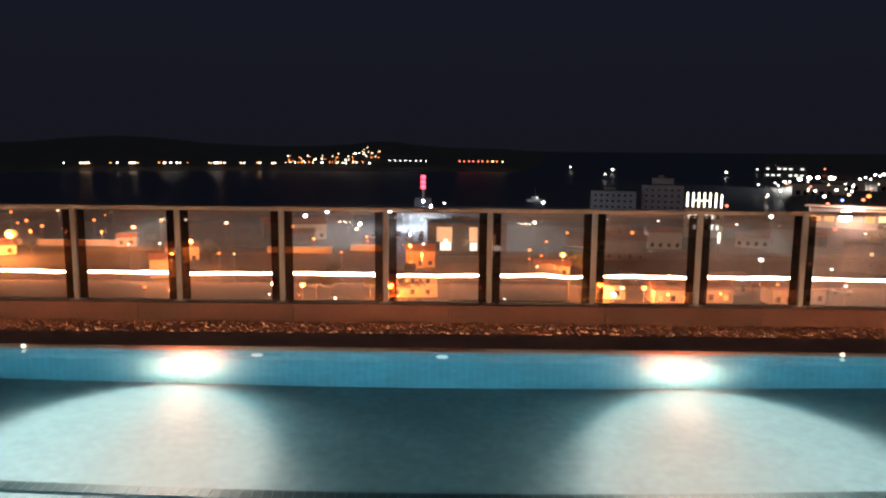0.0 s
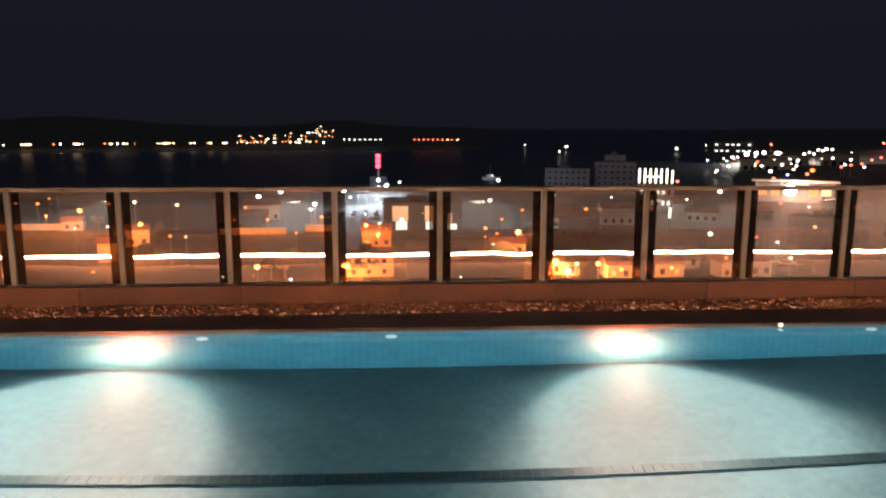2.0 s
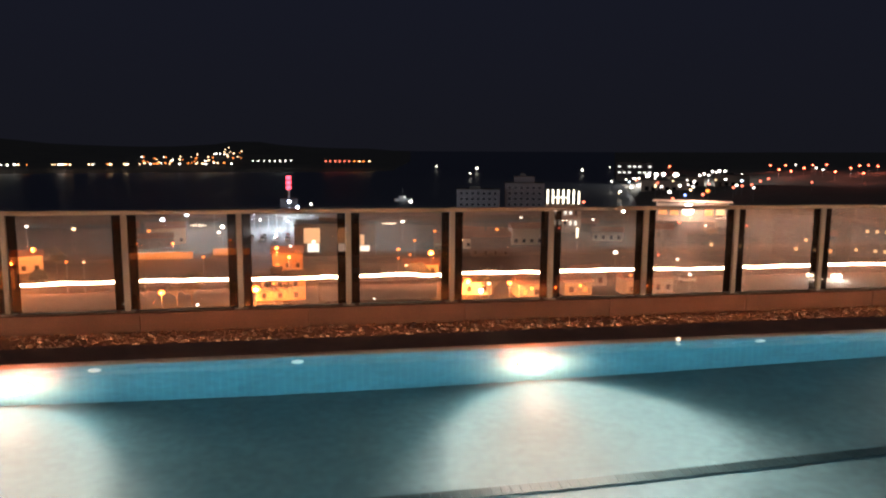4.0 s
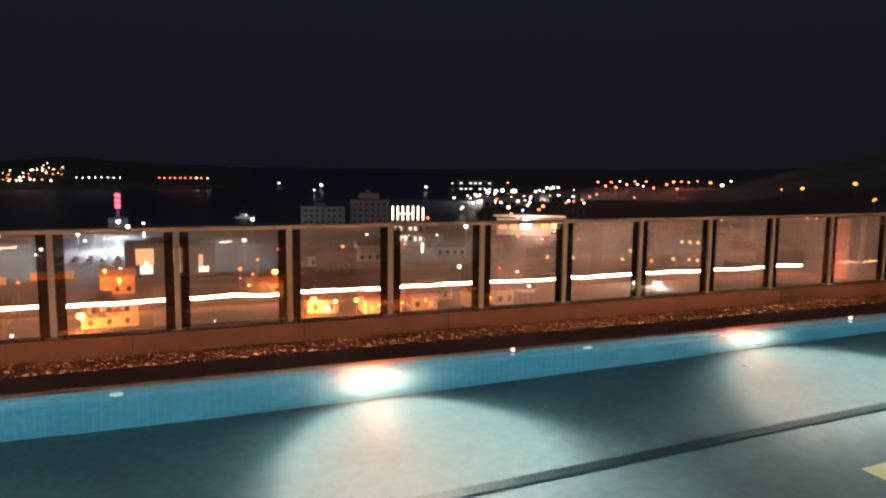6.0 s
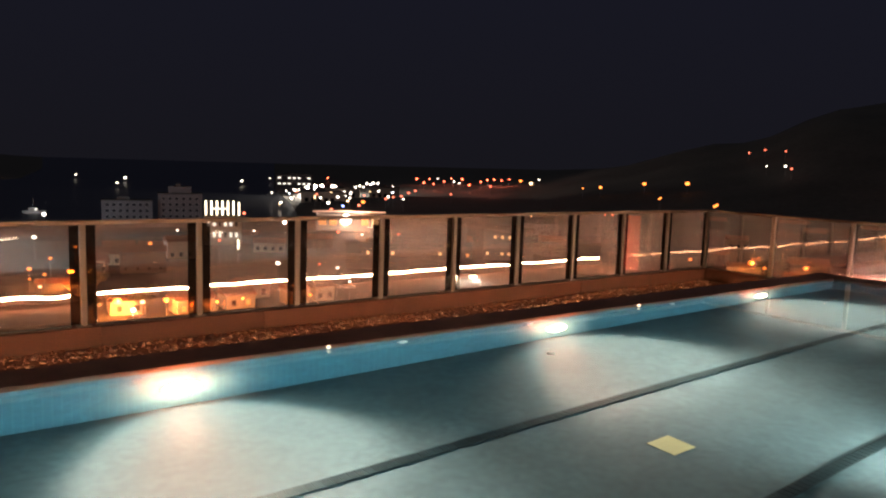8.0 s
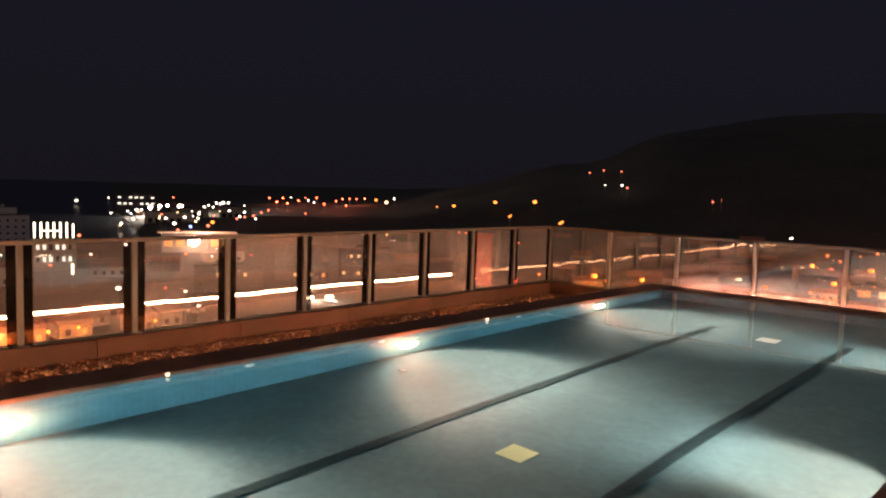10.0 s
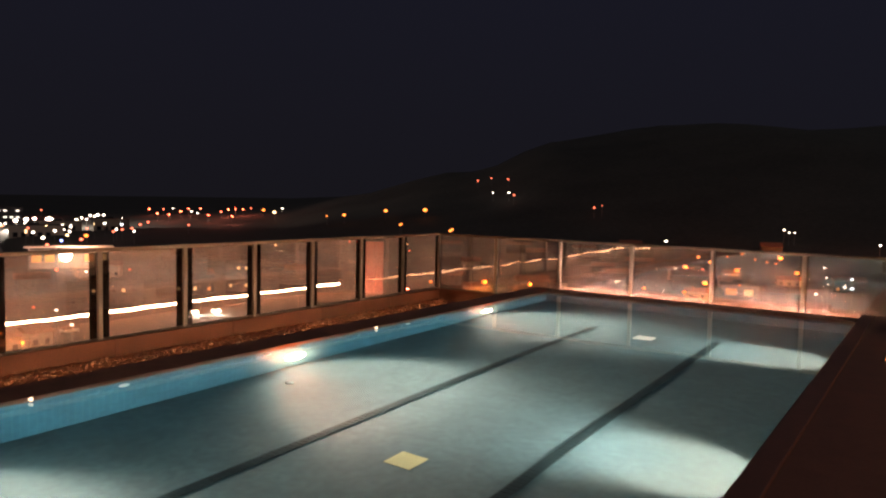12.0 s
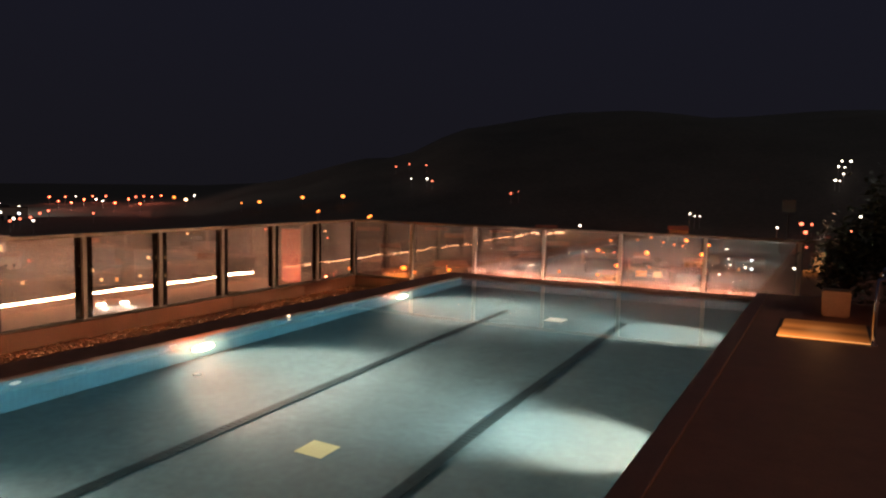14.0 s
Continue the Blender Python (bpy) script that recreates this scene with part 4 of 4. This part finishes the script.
lamp_at(553.2, -3.5, 7.0, 0.62, WHITE)
lamp_at(551.5, -7.1, 7.0, 0.49, WHITE)
lamp_at(535.3, -6.5, 7.0, 0.60, WHITE)
lamp_at(519.5, -1.9, 7.0, 0.70, WHITE)
lamp_at(518.0, -4.4, 7.0, 0.46, WHITE)
lamp_at(287.9, 10.1, 7.0, 0.51, WHITE)
lamp_at(403.4, 23.0, 7.0, 0.45, WHITE)
lamp_at(374.5, 116.0, 7.0, 0.53, WHITE)


# the harbour's many small floodlights
rf_ = random.Random(8)
for k in range(26):
    a, d = radians(rf_.uniform(22.5, 33.0)), rf_.uniform(470, 690)
    lamp_at(d * math.sin(a), d * math.cos(a), rf_.uniform(5, 10), rf_.uniform(0.45, 0.85), rf_.choice((WHITE, WHITE, COOL, AMBER, RED)))


# ---- buildings of the town ----
LIT = {"glare": glow("floodlight_glass", (1.0, 0.88, 0.80), 16.0), "dim": glow("lit_curtain", (1.0, 0.66, 0.36), 0.75), "warm": glow("lit_window_warm", (1.0, 0.70, 0.36), 1.6), "white": glow("lit_window_white", (1.0, 0.93, 0.82), 2.0), "orange": glow("lit_window_orange", (1.0, 0.42, 0.14), 1.1), "red": glow("red_lamp", (1.0, 0.06, 0.10), 5.0), "bar": glow("light_tube", (1.0, 0.86, 0.62), 5.0)}


def window(parent, x, z, w, h, y, mat, frame_mat=M_POLE):
    """A window in a wall that faces the terrace: recess, frame and pane."""
    ob = part("window", boxed(x - w / 2 - 0.08, x + w / 2 + 0.08, y - 0.05, y - 0.002, z - 0.08, z + h + 0.08), frame_mat, parent)
    part("pane", boxed(x - w / 2, x + w / 2, y - 0.07, y - 0.052, z, z + h), mat, ob, "lit pane" if mat in LIT.values() else "dark pane")


def block(label, x, y, w, d, h, mat, windows=(), heading=0.0, category="building", roof=M_ROOF):
    """A flat-roofed building whose front faces the terrace; windows: (x, z, w, h, material)."""
    z = min(terrain(x - w / 2, y), terrain(x + w / 2, y), terrain(x, y + d)) - 0.3
    b = thing("town_building", label, category, (x, y, z), "town buildings")
    b.rotation_euler = (0, 0, radians(heading))
    part("wall", boxed(-w / 2, w / 2, 0, d, 0, h), mat, b)
    bm = bmesh.new()
    box(bm, -w / 2 - 0.2, w / 2 + 0.2, -0.2, d + 0.2, h, h + 0.25)
    box(bm, -w * 0.2, w * 0.05, d * 0.4, d * 0.7, h + 0.25, h + 1.6)
    part("roof", bm, roof, b, "flat dark roof")
    for wx, wz, ww, wh, m in windows:
        window(b, wx, wz, ww, wh, 0.0, m)
    return b


def house(x, y, w, d, h, heading=0.0, lit=(), mat=None, label="small plastered house with clay tile roof"):
    z = terrain(x, y) - 0.2
    b = thing("house", label, "house", (x, y, z), "houses")
    b.rotation_euler = (0, 0, radians(heading))
    part("wall", boxed(-w / 2, w / 2, 0, d, 0, h), mat or M_PLASTER, b)
    bm = bmesh.new()
    o = 0.4
    vs = [bm.verts.new(p) for p in ((-w / 2 - o, -o, h), (w / 2 + o, -o, h), (w / 2 + o, d + o, h), (-w / 2 - o, d + o, h), (-w / 2 - o, d / 2, h + d * 0.22), (w / 2 + o, d / 2, h + d * 0.22))]
    for f in ((0, 1, 5, 4), (2, 3, 4, 5), (0, 4, 3), (1, 2, 5), (3, 2, 1, 0)):
        bm.faces.new([vs[i] for i in f])
    part("roof", bm, M_TILE, b, "pitched clay tile roof")
    n = max(2, int(w / 2.6))
    for k in range(n):
        window(b, -w / 2 + w * (k + 0.5) / n, 1.0, 1.0, 1.2, 0.0, LIT["orange"] if k in lit else M_PANE)
    return b


# bare point light without a lamp body, added to brighten what stands near
def fill_light(x, y, z, watts, color):
    li = bpy.data.lights.new("fill_light", "POINT")
    li.energy, li.color, li.shadow_soft_size = watts, color, 0.6
    ob = new("fill_light", li)
    ob.location = (x, y, z)


# house plaster with the street lamps' orange light put into its colour
M_ORANGE_LIT = material("orange_lit_plaster", (0.45, 0.27, 0.15), 0.85, vary=0.3, size=0.6, bump=0.1)

# lit houses nearest to the hotel, with lamps added in front to light them
house(48.5, 154.5, 8.0, 7, 3.4, 0, (0, 2))
house(58.8, 156, 6.5, 6, 3.3, 0, (1,))
house(72.0, 154, 4.8, 6, 3.8, 0, ())
house(79.5, 156, 5.0, 6, 3.6, 0, ())
house(66.5, 166, 7.0, 7, 3.5, 8, ())
house(36.0, 160, 7.0, 7, 3.3, -6, ())
block("two-storey plastered house lit orange by a street lamp", -7.6, 160, 10.6, 8, 5.4, M_ORANGE_LIT, [(-3.6 + 3.4 * k, z, 0.9, 1.1, LIT["orange"] if (k, z) == (0, 3.4) else M_PANE) for k in range(3) for z in (0.9, 3.4)], 3)
house(-7.5, 199, 8.0, 7, 5.0, 2, (0,), M_ORANGE_LIT)
for p in ((46.0, 150.0), (51.5, 150.5), (57.5, 151.5), (72.5, 149.5)):
    lamp_at(p[0], p[1], 3.2, 0.35, ORANGE, 3000)


def street_tree(x, y, h, seed):
    rnd = random.Random(seed)
    t = thing("street_tree", "leafy street tree beside an orange lamp", "tree", (x, y, terrain(x, y)), "street trees")
    bm = cyl(bmesh.new(), (0, 0, 0), (0, 0, h * 0.45), 0.16, 0.10, 8)
    tips = []
    for k in range(8):
        a = k * 0.8 + rnd.uniform(-0.3, 0.3)
        tip = Vector((math.cos(a) * h * rnd.uniform(0.12, 0.32), math.sin(a) * h * rnd.uniform(0.12, 0.32), h * rnd.uniform(0.55, 0.95)))
        cyl(bm, (0, 0, h * 0.42), tip, 0.07, 0.02, 6)
        tips.append(tip)
    part("trunk", bm, M_BARK, t)
    verts, faces = [], []
    for k in range(700):
        c = rnd.choice(tips) + Vector((rnd.gauss(0, h * 0.09), rnd.gauss(0, h * 0.09), rnd.gauss(0, h * 0.08)))
        q = Euler((rnd.uniform(-1.5, 1.5), rnd.uniform(-1.5, 1.5), rnd.uniform(0, 6.28))).to_quaternion()
        i = len(verts)
        for p in ((0, -0.26, 0), (0.15, 0, 0.03), (0, 0.26, 0), (-0.15, 0, 0.03)):
            verts.append(tuple(c + q @ Vector(p)))
        faces += [(i, i + 1, i + 3), (i + 1, i + 2, i + 3)]
    me = bpy.data.meshes.new("crown")
    me.from_pydata(verts, [], faces)
    me.materials.append(M_LEAF)
    ob = new("crown", me)
    ob.parent = t


# houses and trees added beside the brightest street lamps to catch their light
house(-104.4, 234.5, 6.0, 6, 3.2, 15, (), None)
street_tree(-96.4, 234.7, 4.5, 0)
house(-74.6, 202.8, 9.0, 6, 4.8, 20, (), None)
street_tree(-66.6, 202.5, 6.5, 2)
house(-132.3, 213.9, 7.5, 6, 3.2, 39, (), None)
street_tree(-124.3, 215.2, 5.5, 4)
house(-71.6, 180.4, 6.0, 6, 4.8, 17, (), None)
street_tree(-63.5, 180.3, 4.5, 6)
house(27.0, 186.0, 9.0, 6, 3.2, -5, (), None)
street_tree(33.9, 181.9, 6.5, 8)
street_tree(-17.2, 160.2, 4.6, 66)
street_tree(-9.7, 160.3, 4.3, 73)
street_tree(-6.8, 161.6, 4.8, 76)
street_tree(-6.8, 161.6, 5.5, 10)
street_tree(-36.4, 157.0, 5.2, 70)
street_tree(-28.9, 158.0, 4.9, 77)
street_tree(-26.2, 159.6, 5.4, 80)
street_tree(-26.2, 159.6, 6.5, 14)
street_tree(38.8, 159.3, 4.0, 74)
street_tree(46.0, 156.9, 3.7, 81)
street_tree(49.1, 157.1, 4.2, 84)
street_tree(49.1, 157.1, 4.5, 18)
street_tree(29.8, 162.7, 4.6, 78)
street_tree(37.1, 160.7, 4.3, 85)
street_tree(40.2, 161.1, 4.8, 88)
street_tree(40.2, 161.1, 5.5, 22)
house(316.6, 92.0, 9.0, 6, 4.8, -78, (), None)
street_tree(315.8, 84.0, 6.5, 26)
house(261.9, 69.4, 7.5, 6, 3.2, -72, (), None)
street_tree(260.8, 61.4, 5.5, 28)
house(319.0, 71.2, 6.0, 6, 4.8, -86, (), None)
street_tree(317.6, 63.3, 4.5, 30)
house(325.0, 49.6, 9.0, 6, 3.2, -82, (), None)
street_tree(323.1, 41.7, 6.5, 32)
house(208.0, 127.2, 7.5, 6, 4.8, -51, (), None)
street_tree(209.3, 119.2, 5.5, 34)
house(212.5, 112.3, 6.0, 6, 3.2, -67, (), None)
street_tree(213.2, 104.3, 4.5, 36)


# wide dark roof
block("wide low hall with a dark flat roof", 13.5, 158, 26, 24, 4.2, M_HILL)

# hall with tall lit windows
wb = [(-7.0, 4.4, 4.8, 4.6, LIT["dim"]), (-6.6, 1.7, 3.4, 2.55, LIT["white"]), (-6.5, 4.32, 1.1, 1.0, LIT["white"]), (1.9, 4.4, 2.6, 4.6, LIT["dim"]), (2.0, 1.7, 2.2, 2.5, LIT["white"]), (9.0, 1.7, 2.8, 1.7, LIT["white"]), (8.2, 3.6, 1.2, 3.2, LIT["dim"])]
block("dark hall with tall warm lit windows", 5.9, 223.5, 24.5, 14, 10.0, M_HILL, wb)
fill_light(4, 215, GROUND + 6, 1500, AMBER)

# building crowned by seven upright light tubes
cb = block("hotel block with upright light tubes on its roof", 95.5, 273, 14, 12, 11.3, M_PLASTER, [(-5 + 2.0 * k, z, 1.0, 1.8, LIT["white"] if (k * 7 + int(z)) % 3 else M_PANE) for k in range(6) for z in (3.4, 7.6)], -19)
for k in range(7):
    part("light_tube", cyl(bmesh.new(), (-6.0 + 2.0 * k, 0.2, 11.8), (-6.0 + 2.0 * k, 0.2, 17.2 - (0.5 if k == 6 else 0)), 0.27, None, 10), LIT["bar"], cb, "glowing upright light tube")
part("link_bar", boxed(-3.6, 1.6, 0.0, 0.3, 14.1, 14.4), LIT["bar"], cb, "glowing cross bar")
block("broad grey office block in the dark", 86, 382, 23, 16, 10.6, M_HILL, [(-9 + 3 * k, z, 1.6, 1.4, M_PANE) for k in range(7) for z in (2, 5, 8)], -12)
block("tall grey office block in the dark", 111, 380, 21, 16, 14.0, M_HILL, [(-8 + 3.2 * k, z, 1.6, 1.4, M_PANE) for k in range(6) for z in (2, 5, 8, 11)], -16)
block("upper storey block in the dark", 112, 384, 11, 9, 17.4, M_HILL, (), -16)

# mast with red lamps
ms = thing("harbour_mast", "dark harbour mast with a column of red lamps", "mast", (-13.8, 401, GROUND))
part("hut", boxed(-4.5, 4.5, -3, 3, 0, 5.2, 0.1), M_HILL, ms, "grey hut")
part("pole", cyl(bmesh.new(), (0, 0, 5.2), (0, 0, 17.5), 0.7, 0.4, 12), M_POLE, ms)
for k in range(3):
    part("red_lamp", cyl(bmesh.new(), (0, -0.2, 10.0 + 2.6 * k), (0, -0.2, 11.9 + 2.6 * k), 1.25, None, 14), LIT["red"], ms, "glowing red lamp")

# low walls beside the quay road, lit by lamps added in front of them
for x0, x1, y, n in ((-152, -106, 236, 4), (-56, -36, 224, 2), (-31, -20, 230, 1)):
    lw = setting("quay_wall", boxed(x0, x1, y, y + 1.0, GROUND - 0.3, GROUND + 2.0, 0.05), M_PLASTER, "low plastered quay wall lit by orange lamps", "wall")
    for k in range(n):
        lamp_at(x0 + (x1 - x0) * (k + 0.5) / n, y - 2.5, 5.0, 0.35, ORANGE, 4000)

def light_column(x, y, z, tall):
    """An upright light tube on a post beside the street."""
    t = thing("light_column", "white upright light tube on a street post", "street light", (x, y, terrain(x, y)), "light columns")
    low = z - terrain(x, y)
    part("post", cyl(bmesh.new(), (0, 0, 0), (0, 0, low), 0.12, 0.10, 8), M_POLE, t)
    part("tube", cyl(bmesh.new(), (0, 0, low), (0, 0, low + tall), 0.34, None, 10), LIT["bar"], t, "glowing white tube")


light_column(51.8, 225, -28.6, 2.3)
light_column(83.8, 225, -27.6, 3.2)

# ferry terminal
tb = block("bright harbour terminal with a lit canopy", 169, 308, 31, 16, 8.5, M_PLASTER, [(-12.5 + 5 * k, 3.2, 3.6, 3.2, LIT["warm"] if k in (2, 5) else LIT["orange"]) for k in range(6) if k != 3], -28)
part("canopy", boxed(-17, 17, -7, 1, 9.6, 10.2, 0.1), M_PLASTER, tb, "wide pale canopy")
for sx in (-15, -5, 5, 15):
    part("column", cyl(bmesh.new(), (sx, -6, 0), (sx, -6, 9.6), 0.3, None, 12), M_POLE, tb)
part("canopy_lamp", ball(bmesh.new(), (-1.5, -7.4, 6.4), 2.5, 1.0, 0.5, 1.0), LIT["glare"], tb, "glaring white floodlight under the canopy")
fill_light(166, 297, GROUND + 12.5, 26000, (1.0, 0.52, 0.36))
fill_light(165, 296, GROUND + 5, 20000, (1.0, 0.52, 0.36))
fb = block("long far white building with lit rows", 322, 706, 38, 14, 20, M_HILL, [(-15 + 5 * k, z, 2.6, 1.2, LIT["white"]) for k in range(7) for z in (9.5, 15.5) if (k + int(z)) % 4], -24)

for x, y, w, h, hd in ((262, 520, 34, 9, -27), (300, 560, 30, 8, -29), (330, 540, 26, 10, -31)):
    block("pale harbour shed under white floodlights", x, y, w, 14, h, M_PLASTER, [(-w / 2 + 4 + 5 * k, 1.0, 3.0, 3.2, M_PANE) for k in range(int((w - 5) / 5))], hd)

# apartment block with a few lit windows, and others behind the railing's corner
rw = random.Random(11)
for x, y, w, h, hd in ((150, 205, 16, 13, -38), (172, 196, 18, 11, -42), (196, 204, 14, 12, -44), (118, 196, 20, 8, -32)):
    block("grey apartment block with few lit windows", x, y, w, 11, h, M_HILL, [(-w / 2 + 1.7 + 2.6 * k, z, 0.85, 0.95, LIT["warm"] if rw.random() < 0.2 else M_PANE) for k in range(int((w - 1.4) / 2.6)) for z in range(2, int(h) - 2, 3)], hd)
rf = block("tall narrow block with a red wall", 190.5, 157, 6.2, 9, 19, material("red_wall", (0.42, 0.105, 0.065), 0.7, vary=0.15, size=0.3, bsize=2), (), -50)
fill_light(184, 152.5, GROUND + 3, 8000, (1.0, 0.34, 0.20))
hut = block("small kiosk lit by an orange lamp", 224, 134, 7, 6, 3.4, M_PLASTER, [(0, 1, 2.2, 1.4, LIT["orange"])], -59)
block("low shed beside the road", 246, 118, 12, 8, 4.0, M_PLASTER, [(-3, 1.2, 1.4, 1.2, M_PANE)], -64)
block("canopied filling station lit orange", 285, 60, 14, 8, 4.6, M_PLASTER, [(-3, 0.8, 4, 2.4, LIT["orange"]), (3, 0.8, 3, 2.2, LIT["warm"])], -78)


def car(x, y, heading, paint, lights=False):
    c = thing("parked_car", "parked car on the lit town street", "car", (x, y, terrain(x, y)), "parked cars")
    c.rotation_euler = (0, 0, radians(heading))
    part("body", boxed(-0.88, 0.88, -2.1, 2.1, 0.32, 0.95, 0.12), paint, c)
    bm = bmesh.new()
    box(bm, -0.74, 0.74, -1.0, 1.5, 0.952, 1.45, 0.14)
    part("cabin", bm, M_PANE, c, "dark glazed cabin")
    for sx in (-0.8, 0.8):
        for sy in (-1.3, 1.3):
            part("wheel", cyl(bmesh.new(), (sx - 0.1, sy, 0.32), (sx + 0.1, sy, 0.32), 0.32, None, 14), M_RUBBER, c, "black wheel")
        # oversized headlights carry their bloom in the shape
        if lights:
            part("headlight", ball(bmesh.new(), (sx * 0.78, -2.12, 0.68), 0.66, 1, 0.35, 0.8), LIT["bar"], c, "bright headlight oversized to hold its bloom")
    return c


M_PAINT = material("car_paint", (0.5, 0.5, 0.52), 0.3, metal=0.3, vary=0.5, size=0.1)
for k in range(16):
    car(-27 + 4.3 * (k % 8), 262 + 9 * (k // 8) + 0.3 * (k % 3), 4 + 180 * (k % 2), M_PAINT)
for x, y, hd in ((129, 171, -35), (134.5, 168.5, -38)):
    car(x, y, hd, M_PAINT, True)
    fill_light(x - 1.5, y - 3.6, terrain(x, y) + 0.9, 9000, WHITE)
for x, y, hd in ((92, 168, 60), (22, 150, 80), (-6, 150, 10), (68, 176, 75), (250, 92, 20), (262, 70, 15)):
    car(x, y, hd, M_PAINT)


def boat(x, y, heading):
    t = thing("moored_boat", "white moored boat with a lit cabin on the bay", "boat", (x, y, GROUND - 1.6))
    t.rotation_euler = (0, 0, radians(heading))
    bm = bmesh.new()
    ring = [(-6, -1.6), (3, -1.6), (6.5, 0), (3, 1.6), (-6, 1.6)]
    low = [bm.verts.new((px * 0.88, py * 0.7, -0.5)) for px, py in ring]
    top = [bm.verts.new((px, py, 1.5)) for px, py in ring]
    bm.faces.new(top)
    bm.faces.new(list(reversed(low)))
    for k in range(5):
        bm.faces.new((low[k], low[(k + 1) % 5], top[(k + 1) % 5], top[k]))
    part("hull", bm, M_PLATE, t, "white hull")
    part("cabin", boxed(-3, 1.5, -1.1, 1.1, 1.5, 3.2, 0.15), M_PLATE, t, "white cabin")
    part("mast", cyl(bmesh.new(), (-0.5, 0, 3.2), (-0.5, 0, 8.5), 0.09, None, 8), M_POLE, t)
    part("cabin_lamp", ball(bmesh.new(), (0.5, -1.3, 2.4), 0.5), LIT["white"], t, "bright cabin lamp")


boat(56, 468, 10)

# the rest of the town: dim houses along the streets
rh = random.Random(21)
for k in range(90):
    a = rh.uniform(-38, 92)
    d = rh.uniform(165, 400 if a > 20 else 265)
    x, y = d * math.sin(radians(a)), d * math.cos(radians(a))
    if -45 < x < 35 and y < 290 or 40 < x < 85 and y < 180 or 140 < x < 195 and 270 < y < 330 or x < 0 and y < 240 or math.hypot(x - 184, y - 152) < 18 or math.hypot(x - 131, y - 169) < 22:
        continue
    house(x, y, rh.uniform(7, 13), rh.uniform(6, 9), rh.uniform(3, 6.5), -a + rh.uniform(-12, 12), (rh.randrange(5),) if rh.random() < 0.2 else (), M_HILL if k % 3 else None)

# ---- pebbles on the gravel bed ----
rp = random.Random(3)


def pebble_mesh(seed):
    r = random.Random(seed)
    bm = ball(bmesh.new(), (0, 0, 0), 1.0, 1, 0.8, 0.6, 1)
    for v in bm.verts:
        v.co *= r.uniform(0.82, 1.15)
    return mesh_of("pebble", bm, M_STONE, True)


shapes = [pebble_mesh(s) for s in range(6)]
bed = bpy.data.objects["gravel_bed"]
for k in range(300):
    ob = new("pebble", shapes[k % 6])
    ob.parent = bed
    s = rp.uniform(0.026, 0.046)
    ob.location = (rp.uniform(-4.5, 12.3), R - 0.14 - 0.55 * rp.random() ** 1.6, ZG + s * 0.15)
    ob.scale = (s, s, s)
    ob.rotation_euler = (rp.uniform(-0.4, 0.4), rp.uniform(-0.4, 0.4), rp.uniform(0, 6.28))
verts, faces = [], []
src = [([v.co.copy() for v in m.vertices], [tuple(p.vertices) for p in m.polygons]) for m in shapes]
for k in range(5200):
    vs, fs = src[k % 6]
    s = rp.uniform(0.016, 0.028)
    q = Euler((rp.uniform(-0.5, 0.5), rp.uniform(-0.5, 0.5), rp.uniform(0, 6.28))).to_quaternion()
    y = R - 0.13 - 0.95 * rp.random() ** 1.3
    o = Vector((rp.uniform(-9, 12.3), y, ZG - s * 0.25 + 0.02 * math.exp(-(R - 0.13 - y) * 6)))
    i = len(verts)
    verts += [tuple(o + q @ (v * s)) for v in vs]
    faces += [tuple(i + j for j in f) for f in fs]
me = bpy.data.meshes.new("loose_gravel")
me.from_pydata(verts, [], faces)
me.materials.append(M_GRIT)
tagged(new("loose_gravel", me), "loose brown and pale gravel along the kerb", "gravel", kind="stuff")
